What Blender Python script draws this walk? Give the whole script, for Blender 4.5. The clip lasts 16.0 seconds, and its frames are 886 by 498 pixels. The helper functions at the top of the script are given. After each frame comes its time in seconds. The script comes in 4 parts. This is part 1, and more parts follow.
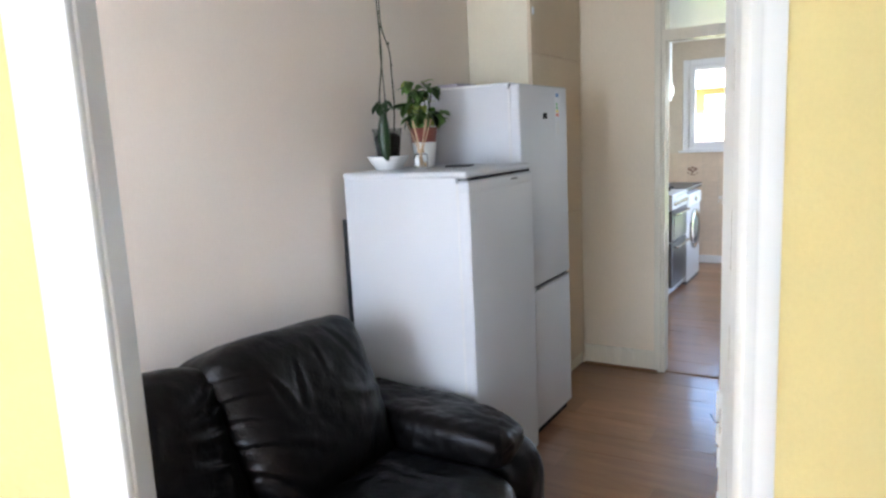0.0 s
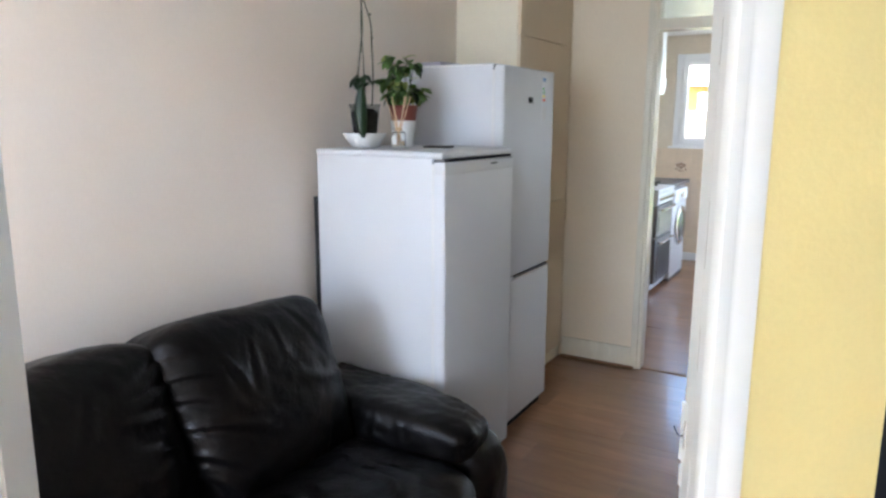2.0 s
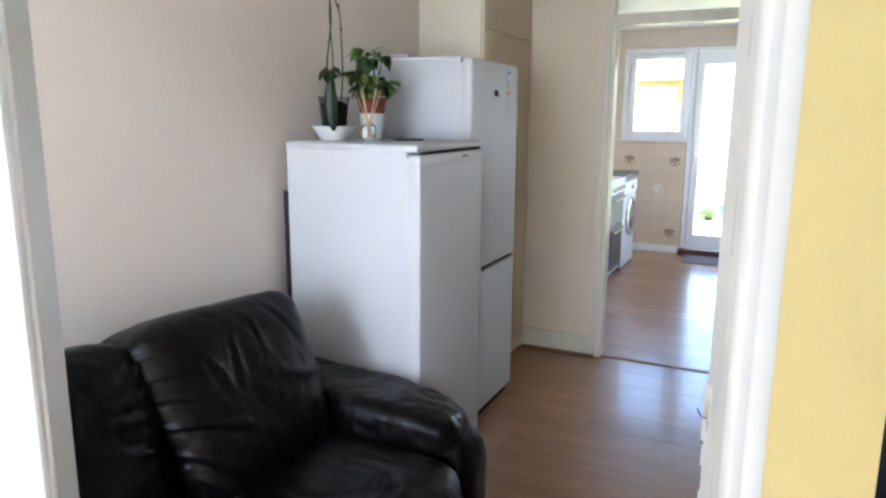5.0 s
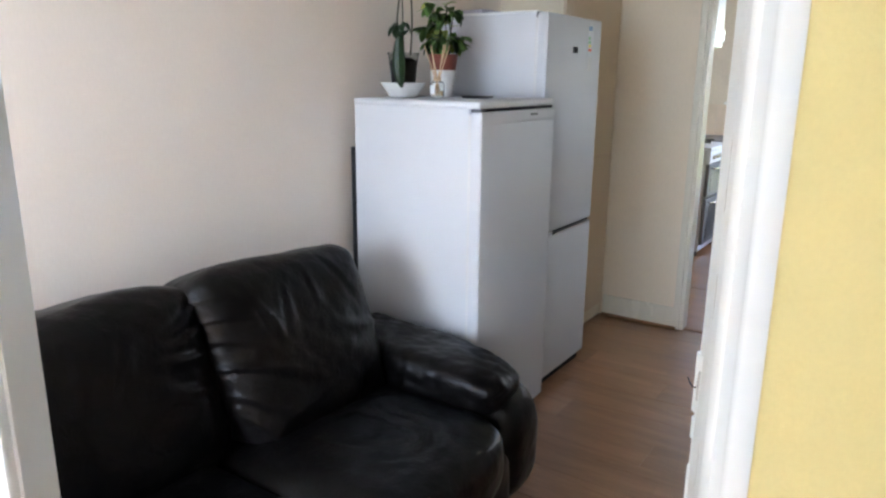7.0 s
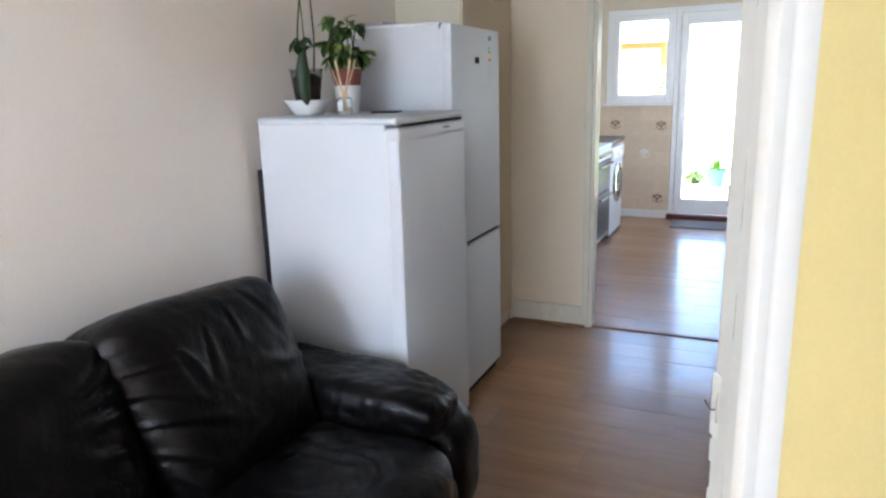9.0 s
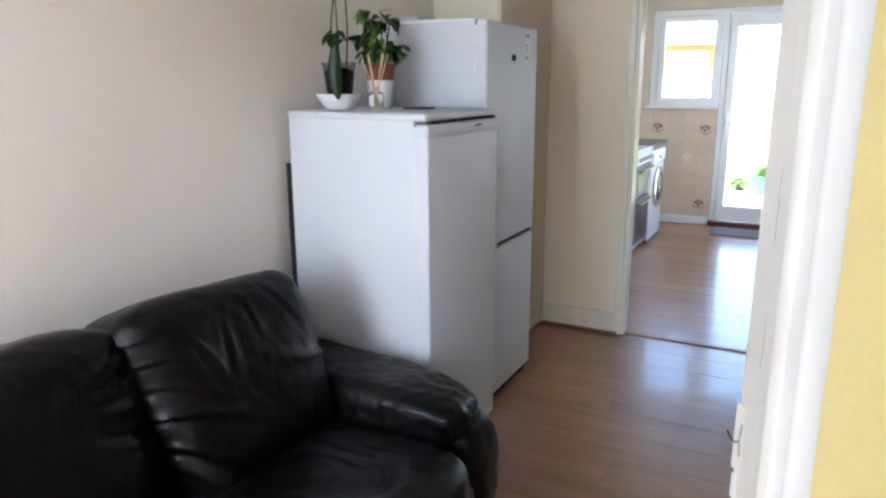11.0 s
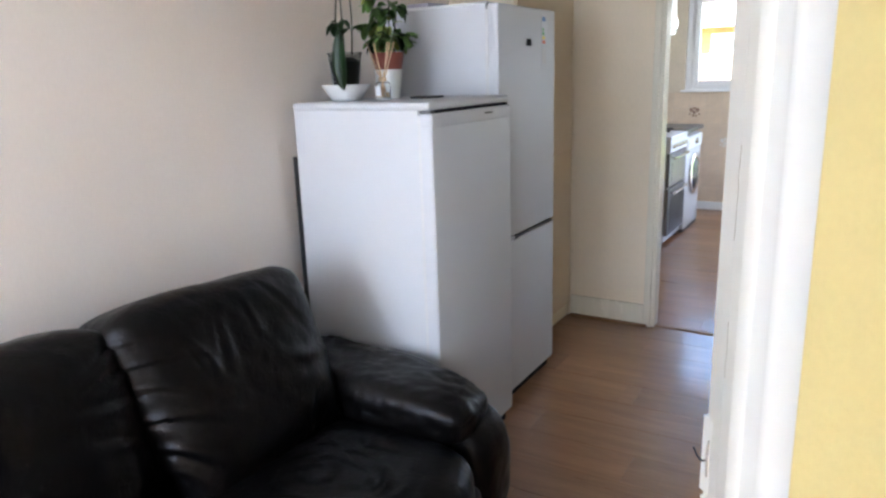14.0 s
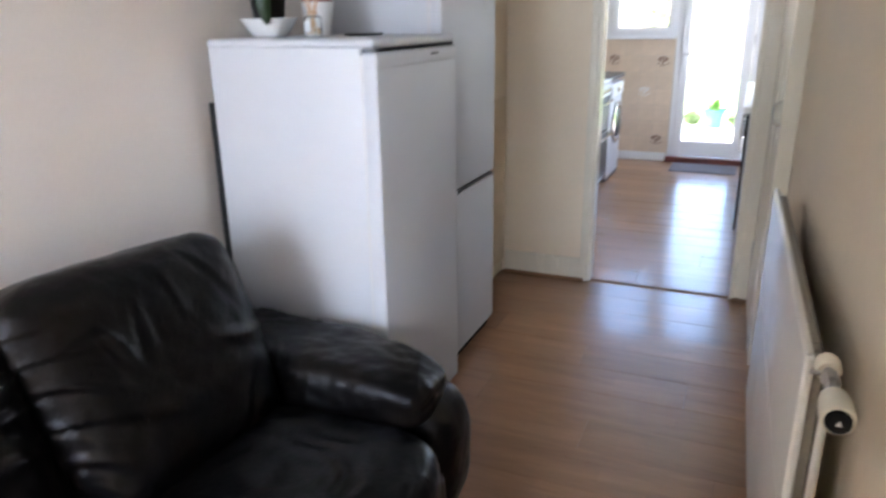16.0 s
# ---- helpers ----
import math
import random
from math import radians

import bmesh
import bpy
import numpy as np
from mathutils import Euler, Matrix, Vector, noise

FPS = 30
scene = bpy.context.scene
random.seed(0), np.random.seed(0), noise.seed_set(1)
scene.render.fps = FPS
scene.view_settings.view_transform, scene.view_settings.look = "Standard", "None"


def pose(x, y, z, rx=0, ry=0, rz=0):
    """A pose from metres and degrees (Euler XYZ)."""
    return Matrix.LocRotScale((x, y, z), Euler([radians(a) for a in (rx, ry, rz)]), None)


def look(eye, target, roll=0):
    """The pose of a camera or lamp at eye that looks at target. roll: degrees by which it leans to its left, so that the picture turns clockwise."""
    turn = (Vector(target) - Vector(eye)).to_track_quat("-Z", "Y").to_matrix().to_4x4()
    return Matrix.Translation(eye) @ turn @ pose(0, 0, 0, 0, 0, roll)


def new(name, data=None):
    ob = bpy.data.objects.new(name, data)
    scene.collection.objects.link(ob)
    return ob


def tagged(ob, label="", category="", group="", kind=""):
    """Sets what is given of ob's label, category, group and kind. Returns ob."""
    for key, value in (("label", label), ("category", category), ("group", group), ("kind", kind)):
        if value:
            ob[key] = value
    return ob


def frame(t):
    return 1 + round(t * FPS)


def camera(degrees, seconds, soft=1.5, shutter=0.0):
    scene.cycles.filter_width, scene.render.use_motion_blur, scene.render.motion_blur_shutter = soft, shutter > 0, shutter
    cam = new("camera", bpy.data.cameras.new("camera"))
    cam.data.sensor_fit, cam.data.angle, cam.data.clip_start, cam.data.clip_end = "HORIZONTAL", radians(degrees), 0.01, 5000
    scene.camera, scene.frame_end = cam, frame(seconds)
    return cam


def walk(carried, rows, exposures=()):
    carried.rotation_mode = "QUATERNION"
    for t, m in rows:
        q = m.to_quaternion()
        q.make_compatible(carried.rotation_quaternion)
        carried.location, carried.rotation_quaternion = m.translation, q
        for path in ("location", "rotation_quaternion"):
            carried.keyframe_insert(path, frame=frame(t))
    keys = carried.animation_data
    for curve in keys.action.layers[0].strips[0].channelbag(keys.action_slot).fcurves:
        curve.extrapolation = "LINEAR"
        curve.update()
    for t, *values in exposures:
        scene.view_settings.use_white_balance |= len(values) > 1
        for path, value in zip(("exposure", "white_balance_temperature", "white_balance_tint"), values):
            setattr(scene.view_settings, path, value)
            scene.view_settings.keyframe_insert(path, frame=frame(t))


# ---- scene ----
cam = camera(65.18, 16.0, soft=2.4, shutter=0.4)

PATH = [
    (0, (1.919, -1.275, 1.540), (0.890, 0.409, 1.218), -2.78),
    (0.5, (1.913, -1.269, 1.540), (0.943, 0.444, 1.185), -2.50),
    (1, (1.918, -1.195, 1.523), (0.847, 0.453, 1.152), -0.89),
    (1.5, (1.942, -1.144, 1.519), (0.852, 0.491, 1.145), 0.33),
    (2, (1.912, -1.158, 1.517), (0.918, 0.539, 1.152), 0.23),
    (2.5, (1.832, -1.216, 1.529), (1.008, 0.570, 1.169), -1.11),
    (3, (1.781, -1.267, 1.530), (1.013, 0.546, 1.179), 0.13),
    (5.5, (1.852, -1.185, 1.505), (0.928, 0.540, 1.091), 0.29),
    (6, (1.905, -1.149, 1.493), (0.886, 0.506, 1.020), -0.24),
    (6.5, (1.933, -1.129, 1.493), (0.857, 0.486, 1.010), 0.21),
    (7, (1.946, -1.116, 1.491), (0.848, 0.484, 1.007), 0.51),
    (7.5, (1.957, -1.114, 1.501), (0.861, 0.486, 1.010), -0.84),
    (8, (1.929, -1.110, 1.500), (0.866, 0.516, 1.026), -1.47),
    (8.5, (1.861, -1.107, 1.508), (0.926, 0.600, 1.043), -1.45),
    (9, (1.788, -1.117, 1.511), (0.973, 0.649, 1.048), -1.57),
    (11.5, (1.806, -1.015, 1.504), (0.853, 0.677, 1.027), -0.17),
    (12, (1.845, -0.977, 1.494), (0.850, 0.686, 0.998), -0.69),
    (12.5, (1.864, -0.958, 1.499), (0.843, 0.685, 0.991), -1.50),
    (13, (1.886, -0.941, 1.495), (0.837, 0.685, 0.989), -1.80),
    (13.5, (1.889, -0.943, 1.500), (0.823, 0.675, 1.004), -1.94),
    (14, (1.861, -0.927, 1.491), (0.848, 0.727, 1.002), -1.91),
    (14.5, (1.794, -0.874, 1.508), (0.909, 0.849, 1.011), -2.55),
    (15, (1.708, -0.840, 1.502), (1.020, 0.976, 1.021), -3.05),
    (15.5, (1.651, -0.826, 1.492), (1.032, 1.008, 0.992), -2.13),
    (16, (1.626, -0.770, 1.458), (0.864, 0.968, 0.825), -0.84),
]
EXPOSURES = [(0, 3.88, 6050, 12.5), (12.5, 3.84, 6050, 13), (14.5, 3.88, 6100, 15), (16, 3.86, 6120, 16)]
walk(cam, [(t, look(eye, target, roll)) for t, eye, target, roll in PATH], EXPOSURES)

# ---- light ----
world = bpy.data.worlds.new("world")
scene.world = world
world.use_nodes = True
wn = world.node_tree.nodes
sky = wn.new("ShaderNodeTexSky")
sky.sky_type = "NISHITA"
sky.sun_disc = False
sky.sun_elevation, sky.sun_rotation = radians(53.7), radians(235.3)
sky.air_density, sky.dust_density = 1.0, 1.5
world.node_tree.links.new(sky.outputs[0], wn["Background"].inputs[0])
wn["Background"].inputs[1].default_value = 0.15


def lamp(name, kind, m, power, colour, **settings):
    data = bpy.data.lights.new(name, kind)
    data.energy, data.color = power, colour
    if kind == "SUN":
        data.angle = settings["angle"]
    else:
        data.shape, data.size, data.size_y = "RECTANGLE", settings["size"], settings["size_y"]
    ob = new(name, data)
    ob.matrix_world = m
    return ob


lamp("sun", "SUN", look((-5.2, -3.6, 8.6), (0, 0, 0)), 4.8, (1.0, 0.95, 0.87), angle=radians(0.5))
# daylight that comes in through the sitting room's front window and the glazed front door
lamp("front_window_light", "AREA", look((0.66, -2.58, 1.52), (0.72, 1.0, 3.2)), 3.05, (0.72, 0.86, 1.0), size=0.76, size_y=1.5)
lamp("front_door_light", "AREA", look((2.0, -2.86, 1.45), (1.75, 0, 1.3)), 1.26, (0.83, 0.93, 1.0), size=0.7, size_y=1.5)

lamp("kitchen_window_light", "AREA", look((2.27, 5.2, 1.6), (0.9, 5.1, 0.8)), 2.2, (0.90, 0.95, 1.0), size=1.1, size_y=0.95)

# ---- materials ----
def surface(name, colour, rough=0.5, metal=0.0, vary=0.06, scale=3.0, grain=90.0, fine=0.04, bump=0.08, stretch=(1, 1, 1), coat=0.0, random_value=0.0, spec=0.5):
    """Painted, plastic, metal or stone surface with broad stains and fine grain."""
    m = bpy.data.materials.new(name)
    m.use_nodes = True
    nt = m.node_tree
    N, L = nt.nodes, nt.links
    b = N["Principled BSDF"]
    co = N.new("ShaderNodeTexCoord")
    mp = N.new("ShaderNodeMapping")
    mp.inputs["Scale"].default_value = stretch
    L.new(co.outputs["Object"], mp.inputs[0])
    big, small = N.new("ShaderNodeTexNoise"), N.new("ShaderNodeTexNoise")
    big.inputs["Scale"].default_value, big.inputs["Detail"].default_value = scale, 4
    small.inputs["Scale"].default_value, small.inputs["Detail"].default_value = grain, 3
    L.new(mp.outputs[0], big.inputs[0]), L.new(mp.outputs[0], small.inputs[0])
    hsv = N.new("ShaderNodeHueSaturation")
    hsv.inputs["Color"].default_value = (*colour, 1)
    r1 = N.new("ShaderNodeMapRange")
    r1.inputs["From Min"].default_value, r1.inputs["From Max"].default_value = 0.25, 0.75
    r1.inputs["To Min"].default_value, r1.inputs["To Max"].default_value = 1 - vary, 1 + vary
    r2 = N.new("ShaderNodeMapRange")
    r2.inputs["From Min"].default_value, r2.inputs["From Max"].default_value = 0.25, 0.75
    r2.inputs["To Min"].default_value, r2.inputs["To Max"].default_value = 1 - fine, 1 + fine
    L.new(big.outputs[0], r1.inputs[0]), L.new(small.outputs[0], r2.inputs[0])
    mul = N.new("ShaderNodeMath")
    mul.operation = "MULTIPLY"
    L.new(r1.outputs[0], mul.inputs[0]), L.new(r2.outputs[0], mul.inputs[1])
    last = mul
    if random_value:
        info = N.new("ShaderNodeObjectInfo")
        r3 = N.new("ShaderNodeMapRange")
        r3.inputs["To Min"].default_value, r3.inputs["To Max"].default_value = 1 - random_value, 1 + random_value
        L.new(info.outputs["Random"], r3.inputs[0])
        last = N.new("ShaderNodeMath")
        last.operation = "MULTIPLY"
        L.new(mul.outputs[0], last.inputs[0]), L.new(r3.outputs[0], last.inputs[1])
    L.new(last.outputs[0], hsv.inputs["Value"])
    L.new(hsv.outputs[0], b.inputs["Base Color"])
    rr = N.new("ShaderNodeMapRange")
    rr.inputs["To Min"].default_value, rr.inputs["To Max"].default_value = max(rough - 0.06, 0.02), min(rough + 0.08, 1)
    L.new(big.outputs[0], rr.inputs[0])
    L.new(rr.outputs[0], b.inputs["Roughness"])
    b.inputs["Metallic"].default_value = metal
    b.inputs["Coat Weight"].default_value = coat
    b.inputs["Specular IOR Level"].default_value = spec
    if bump:
        bp = N.new("ShaderNodeBump")
        bp.inputs["Strength"].default_value, bp.inputs["Distance"].default_value = bump, 0.004
        L.new(small.outputs[0], bp.inputs["Height"])
        L.new(bp.outputs[0], b.inputs["Normal"])
    return m


def laminate(name):
    """Oak-look laminate: long grain along x, each board a shade of its own."""
    m = bpy.data.materials.new(name)
    m.use_nodes = True
    nt = m.node_tree
    N, L = nt.nodes, nt.links
    b = N["Principled BSDF"]
    co, info = N.new("ShaderNodeTexCoord"), N.new("ShaderNodeObjectInfo")
    shift = N.new("ShaderNodeVectorMath")
    shift.operation = "ADD"
    far = N.new("ShaderNodeVectorMath")
    far.operation = "SCALE"
    far.inputs[0].default_value = (37.0, 18.9, 11.0)
    L.new(info.outputs["Random"], far.inputs["Scale"])
    L.new(co.outputs["Object"], shift.inputs[0]), L.new(far.outputs[0], shift.inputs[1])
    mp = N.new("ShaderNodeMapping")
    mp.inputs["Scale"].default_value = (1.3, 11, 1)
    L.new(shift.outputs[0], mp.inputs[0])
    g1, g2 = N.new("ShaderNodeTexNoise"), N.new("ShaderNodeTexNoise")
    g1.inputs["Scale"].default_value, g1.inputs["Detail"].default_value, g1.inputs["Distortion"].default_value = 1.6, 6, 0.6
    g2.inputs["Scale"].default_value, g2.inputs["Detail"].default_value = 9, 4
    L.new(mp.outputs[0], g1.inputs[0]), L.new(mp.outputs[0], g2.inputs[0])
    ramp = N.new("ShaderNodeValToRGB")
    e = ramp.color_ramp.elements
    e[0].position, e[0].color = 0.28, (0.250, 0.124, 0.061, 1)
    e[1].position, e[1].color = 0.74, (0.410, 0.222, 0.116, 1)
    mixv = N.new("ShaderNodeMath")
    mixv.operation = "MULTIPLY_ADD"
    mixv.inputs[1].default_value = 0.35
    L.new(g2.outputs[0], mixv.inputs[0])
    half = N.new("ShaderNodeMath")
    half.operation = "MULTIPLY"
    half.inputs[1].default_value = 0.65
    L.new(g1.outputs[0], half.inputs[0]), L.new(half.outputs[0], mixv.inputs[2])
    L.new(mixv.outputs[0], ramp.inputs[0])
    hsv = N.new("ShaderNodeHueSaturation")
    rv = N.new("ShaderNodeMapRange")
    rv.inputs["To Min"].default_value, rv.inputs["To Max"].default_value = 0.84, 1.12
    L.new(info.outputs["Random"], rv.inputs[0])
    strip = N.new("ShaderNodeTexBrick")
    strip.inputs["Color1"].default_value, strip.inputs["Color2"].default_value, strip.inputs["Mortar"].default_value = (0.94, 0.94, 0.94, 1), (1.07, 1.07, 1.07, 1), (0.90, 0.90, 0.90, 1)
    strip.inputs["Scale"].default_value, strip.inputs["Mortar Size"].default_value = 1.0, 0.0008
    strip.inputs["Brick Width"].default_value, strip.inputs["Row Height"].default_value = 0.42, 0.07
    L.new(shift.outputs[0], strip.inputs["Vector"])
    shade = N.new("ShaderNodeMath")
    shade.operation = "MULTIPLY"
    L.new(rv.outputs[0], shade.inputs[0]), L.new(strip.outputs["Color"], shade.inputs[1])
    L.new(shade.outputs[0], hsv.inputs["Value"]), L.new(ramp.outputs[0], hsv.inputs["Color"])
    L.new(hsv.outputs[0], b.inputs["Base Color"])
    rr = N.new("ShaderNodeMapRange")
    rr.inputs["To Min"].default_value, rr.inputs["To Max"].default_value = 0.23, 0.38
    L.new(g1.outputs[0], rr.inputs[0]), L.new(rr.outputs[0], b.inputs["Roughness"])
    b.inputs["Coat Weight"].default_value, b.inputs["Coat Roughness"].default_value = 0.42, 0.11
    bp = N.new("ShaderNodeBump")
    bp.inputs["Strength"].default_value, bp.inputs["Distance"].default_value = 0.06, 0.002
    L.new(g2.outputs[0], bp.inputs["Height"]), L.new(bp.outputs[0], b.inputs["Normal"])
    return m


def leather(name, colour):
    """Soft hide: pebble grain, broad creases, worn sheen."""
    m = bpy.data.materials.new(name)
    m.use_nodes = True
    nt = m.node_tree
    N, L = nt.nodes, nt.links
    b = N["Principled BSDF"]
    co = N.new("ShaderNodeTexCoord")
    peb, crease, worn = N.new("ShaderNodeTexVoronoi"), N.new("ShaderNodeTexNoise"), N.new("ShaderNodeTexNoise")
    peb.inputs["Scale"].default_value = 320
    crease.inputs["Scale"].default_value, crease.inputs["Detail"].default_value, crease.inputs["Distortion"].default_value = 13, 3, 0.5
    worn.inputs["Scale"].default_value, worn.inputs["Detail"].default_value = 4.5, 4
    for n in (peb, crease, worn):
        L.new(co.outputs["Object"], n.inputs["Vector"])
    hsv = N.new("ShaderNodeHueSaturation")
    hsv.inputs["Color"].default_value = (*colour, 1)
    rv = N.new("ShaderNodeMapRange")
    rv.inputs["From Min"].default_value, rv.inputs["From Max"].default_value = 0.3, 0.75
    rv.inputs["To Min"].default_value, rv.inputs["To Max"].default_value = 0.75, 1.5
    L.new(worn.outputs[0], rv.inputs[0]), L.new(rv.outputs[0], hsv.inputs["Value"])
    L.new(hsv.outputs[0], b.inputs["Base Color"])
    rr = N.new("ShaderNodeMapRange")
    rr.inputs["To Min"].default_value, rr.inputs["To Max"].default_value = 0.46, 0.25
    L.new(worn.outputs[0], rr.inputs[0]), L.new(rr.outputs[0], b.inputs["Roughness"])
    b.inputs["Specular IOR Level"].default_value = 0.21
    b.inputs["Specular Tint"].default_value = (1.0, 0.96, 0.98, 1)
    b1, b2, b3 = N.new("ShaderNodeBump"), N.new("ShaderNodeBump"), N.new("ShaderNodeBump")
    b1.inputs["Strength"].default_value, b1.inputs["Distance"].default_value = 0.40, 0.010
    wrinkle = N.new("ShaderNodeTexNoise")
    wrinkle.inputs["Scale"].default_value, wrinkle.inputs["Detail"].default_value, wrinkle.inputs["Distortion"].default_value = 38, 4, 1.2
    L.new(co.outputs["Object"], wrinkle.inputs["Vector"])
    b3.inputs["Strength"].default_value, b3.inputs["Distance"].default_value = 0.42, 0.004
    L.new(wrinkle.outputs[0], b3.inputs["Height"]), L.new(b1.outputs[0], b3.inputs["Normal"])
    b2.inputs["Strength"].default_value, b2.inputs["Distance"].default_value = 0.12, 0.001
    L.new(crease.outputs[0], b1.inputs["Height"]), L.new(peb.outputs["Distance"], b2.inputs["Height"])
    L.new(b3.outputs[0], b2.inputs["Normal"]), L.new(b2.outputs[0], b.inputs["Normal"])
    return m


def glass(name, rough=0.0, tint=(1, 1, 1), ior=1.45):
    m = bpy.data.materials.new(name)
    m.use_nodes = True
    b = m.node_tree.nodes["Principled BSDF"]
    b.inputs["Base Color"].default_value = (*tint, 1)
    b.inputs["Transmission Weight"].default_value = 1
    b.inputs["Roughness"].default_value, b.inputs["IOR"].default_value = rough, ior
    return m


CREAM = surface("cream_wallpaper", (0.80, 0.72, 0.645), 0.75, vary=0.025, scale=1.6, grain=150, fine=0.02, bump=0.07, stretch=(1, 1, 0.35))
BEIGE = surface("beige_wallpaper", (0.82, 0.70, 0.535), 0.75, vary=0.03, scale=1.8, grain=120, fine=0.03, bump=0.08, stretch=(1, 1, 0.25))
YELLOW = surface("yellow_wall_paint", (0.77, 0.645, 0.30), 0.6, vary=0.025, scale=2, grain=130, fine=0.02, bump=0.14)
CEILING = surface("ceiling_paint", (0.78, 0.77, 0.74), 0.85, vary=0.03, bump=0.15)
GLOSS = surface("white_gloss_paint", (0.79, 0.81, 0.825), 0.30, vary=0.015, scale=4, grain=45, fine=0.01, bump=0.05, stretch=(1, 1, 0.3))
AGED = surface("aged_cream_gloss_paint", (0.78, 0.72, 0.585), 0.25, vary=0.05, scale=4, grain=40, fine=0.03, bump=0.12, stretch=(1, 1, 0.3))
CUPBOARD = surface("cupboard_cream_paint", (0.80, 0.73, 0.575), 0.38, vary=0.03, scale=3, grain=60, fine=0.02, bump=0.08)
# beige doors, with the shade on the cupboard's front put into the colour
CUPDOOR = surface("shaded_beige_cupboard_door", (0.70, 0.575, 0.425), 0.5, vary=0.03, scale=3, grain=80, fine=0.02, bump=0.06)
OAK = laminate("oak_laminate")
UNDER = surface("floor_underlay", (0.06, 0.04, 0.03), 0.9)
QUAD = surface("brown_wood_beading", (0.26, 0.14, 0.065), 0.4, vary=0.15, scale=6, grain=60, fine=0.12)
HIDE = leather("dark_leather", (0.0016, 0.0013, 0.0013))
ENAMEL = surface("white_enamel", (0.59, 0.605, 0.64), 0.48, vary=0.012, scale=3, grain=220, fine=0.008, bump=0.05)
PLASTIC = surface("white_plastic", (0.76, 0.77, 0.78), 0.38, vary=0.02, bump=0.03)
PALEGASKET = surface("pale_grey_gasket", (0.62, 0.62, 0.63), 0.6)
GASKET = surface("grey_rubber_gasket", (0.16, 0.16, 0.17), 0.7)
BLACK = surface("black_plastic", (0.012, 0.012, 0.014), 0.35)
# black plastic parts, and painted-in shade in the fridges' gaps and recesses
MATTBLACK = surface("matt_black_plastic_and_shade", (0.008, 0.008, 0.010), 0.75, spec=0.2)
CHROME = surface("chrome", (0.62, 0.62, 0.62), 0.14, metal=1.0, vary=0.02, bump=0)
STEEL = surface("brushed_steel", (0.50, 0.50, 0.51), 0.30, metal=1.0, vary=0.05, grain=160, stretch=(1, 8, 1))
GREYSTEEL = surface("dull_grey_steel", (0.17, 0.17, 0.175), 0.6, metal=0.3, vary=0.05)
SMOKED = surface("dark_oven_glass", (0.02, 0.021, 0.024), 0.30, vary=0.05, bump=0, spec=0.3)
UPVC = surface("white_upvc", (0.80, 0.81, 0.83), 0.30, vary=0.015, bump=0.03)
TILE = surface("beige_tile", (0.66, 0.535, 0.41), 0.30, vary=0.06, scale=14, grain=60, fine=0.03, bump=0.05, random_value=0.05)
GROUT = surface("tile_grout", (0.55, 0.50, 0.43), 0.9, vary=0.08)
MOTIF = surface("brown_floral_glaze", (0.27, 0.165, 0.12), 0.3, vary=0.3, scale=30)
PALEMOTIF = surface("pale_floral_glaze", (0.74, 0.71, 0.68), 0.3, vary=0.1, scale=30)
PAPER = surface("kitchen_wallpaper", (0.64, 0.56, 0.45), 0.8, vary=0.05, scale=5, grain=50, fine=0.05)
WORKTOP = surface("dark_worktop", (0.05, 0.05, 0.055), 0.3, vary=0.2, scale=30)
PALETOP = surface("pale_worktop", (0.72, 0.71, 0.70), 0.3)
MAROON = surface("maroon_sill", (0.10, 0.022, 0.018), 0.4, vary=0.15)
DOORMAT = surface("grey_mat_pile", (0.20, 0.20, 0.23), 0.95, vary=0.1, scale=8, grain=260, fine=0.2, bump=0.5)
NAVY = surface("navy_door_paint", (0.006, 0.007, 0.016), 0.5)
CRACK = surface("crack_grime", (0.34, 0.32, 0.28), 0.9, vary=0.3, scale=60)
CLEAR = glass("clear_glass")
POTGLASS = glass("clear_plastic", 0.08, (0.74, 0.76, 0.75), 1.08)
THINGLASS = glass("thin_bottle_glass", 0.0, (0.96, 0.97, 0.97), 1.12)
REEDED = glass("reeded_glass", 0.24, (0.94, 0.97, 0.92))
PORCELAIN = surface("white_porcelain", (0.82, 0.82, 0.81), 0.15, vary=0.01, bump=0)
SOIL = surface("bark_compost", (0.045, 0.040, 0.036), 0.95, vary=0.3, scale=40, grain=120, fine=0.3, bump=0.6)
REDWRAP = surface("red_brown_wrapper", (0.21, 0.055, 0.035), 0.45, vary=0.12, scale=20)
DARKLEAF = surface("dark_green_leaf", (0.022, 0.060, 0.016), 0.32, vary=0.25, scale=14, grain=90, fine=0.1)
IVY = surface("ivy_leaf", (0.13, 0.25, 0.06), 0.40, vary=0.45, scale=26, grain=90, fine=0.15, random_value=0.45)
PALELEAF = surface("yellow_green_leaf", (0.30, 0.36, 0.09), 0.40, vary=0.4, scale=26, grain=90, fine=0.15, random_value=0.3)
STEM = surface("brown_green_stem", (0.055, 0.060, 0.030), 0.6, vary=0.2, scale=30)
REED = surface("pale_reed", (0.62, 0.43, 0.27), 0.8, vary=0.1, scale=40)
OIL = glass("diffuser_oil", 0.0, (0.97, 0.93, 0.82), 1.36)
LILAC = surface("lilac_paper", (0.45, 0.43, 0.52), 0.7, vary=0.1, scale=12)
LABELBLUE = surface("label_blue", (0.10, 0.22, 0.45), 0.5)
LABELGREEN = surface("label_green", (0.12, 0.42, 0.12), 0.5)
LABELYELLOW = surface("label_yellow", (0.80, 0.62, 0.06), 0.5)
LABELRED = surface("label_red", (0.70, 0.14, 0.05), 0.5)
LABELGREY = surface("label_grey", (0.60, 0.60, 0.61), 0.6)
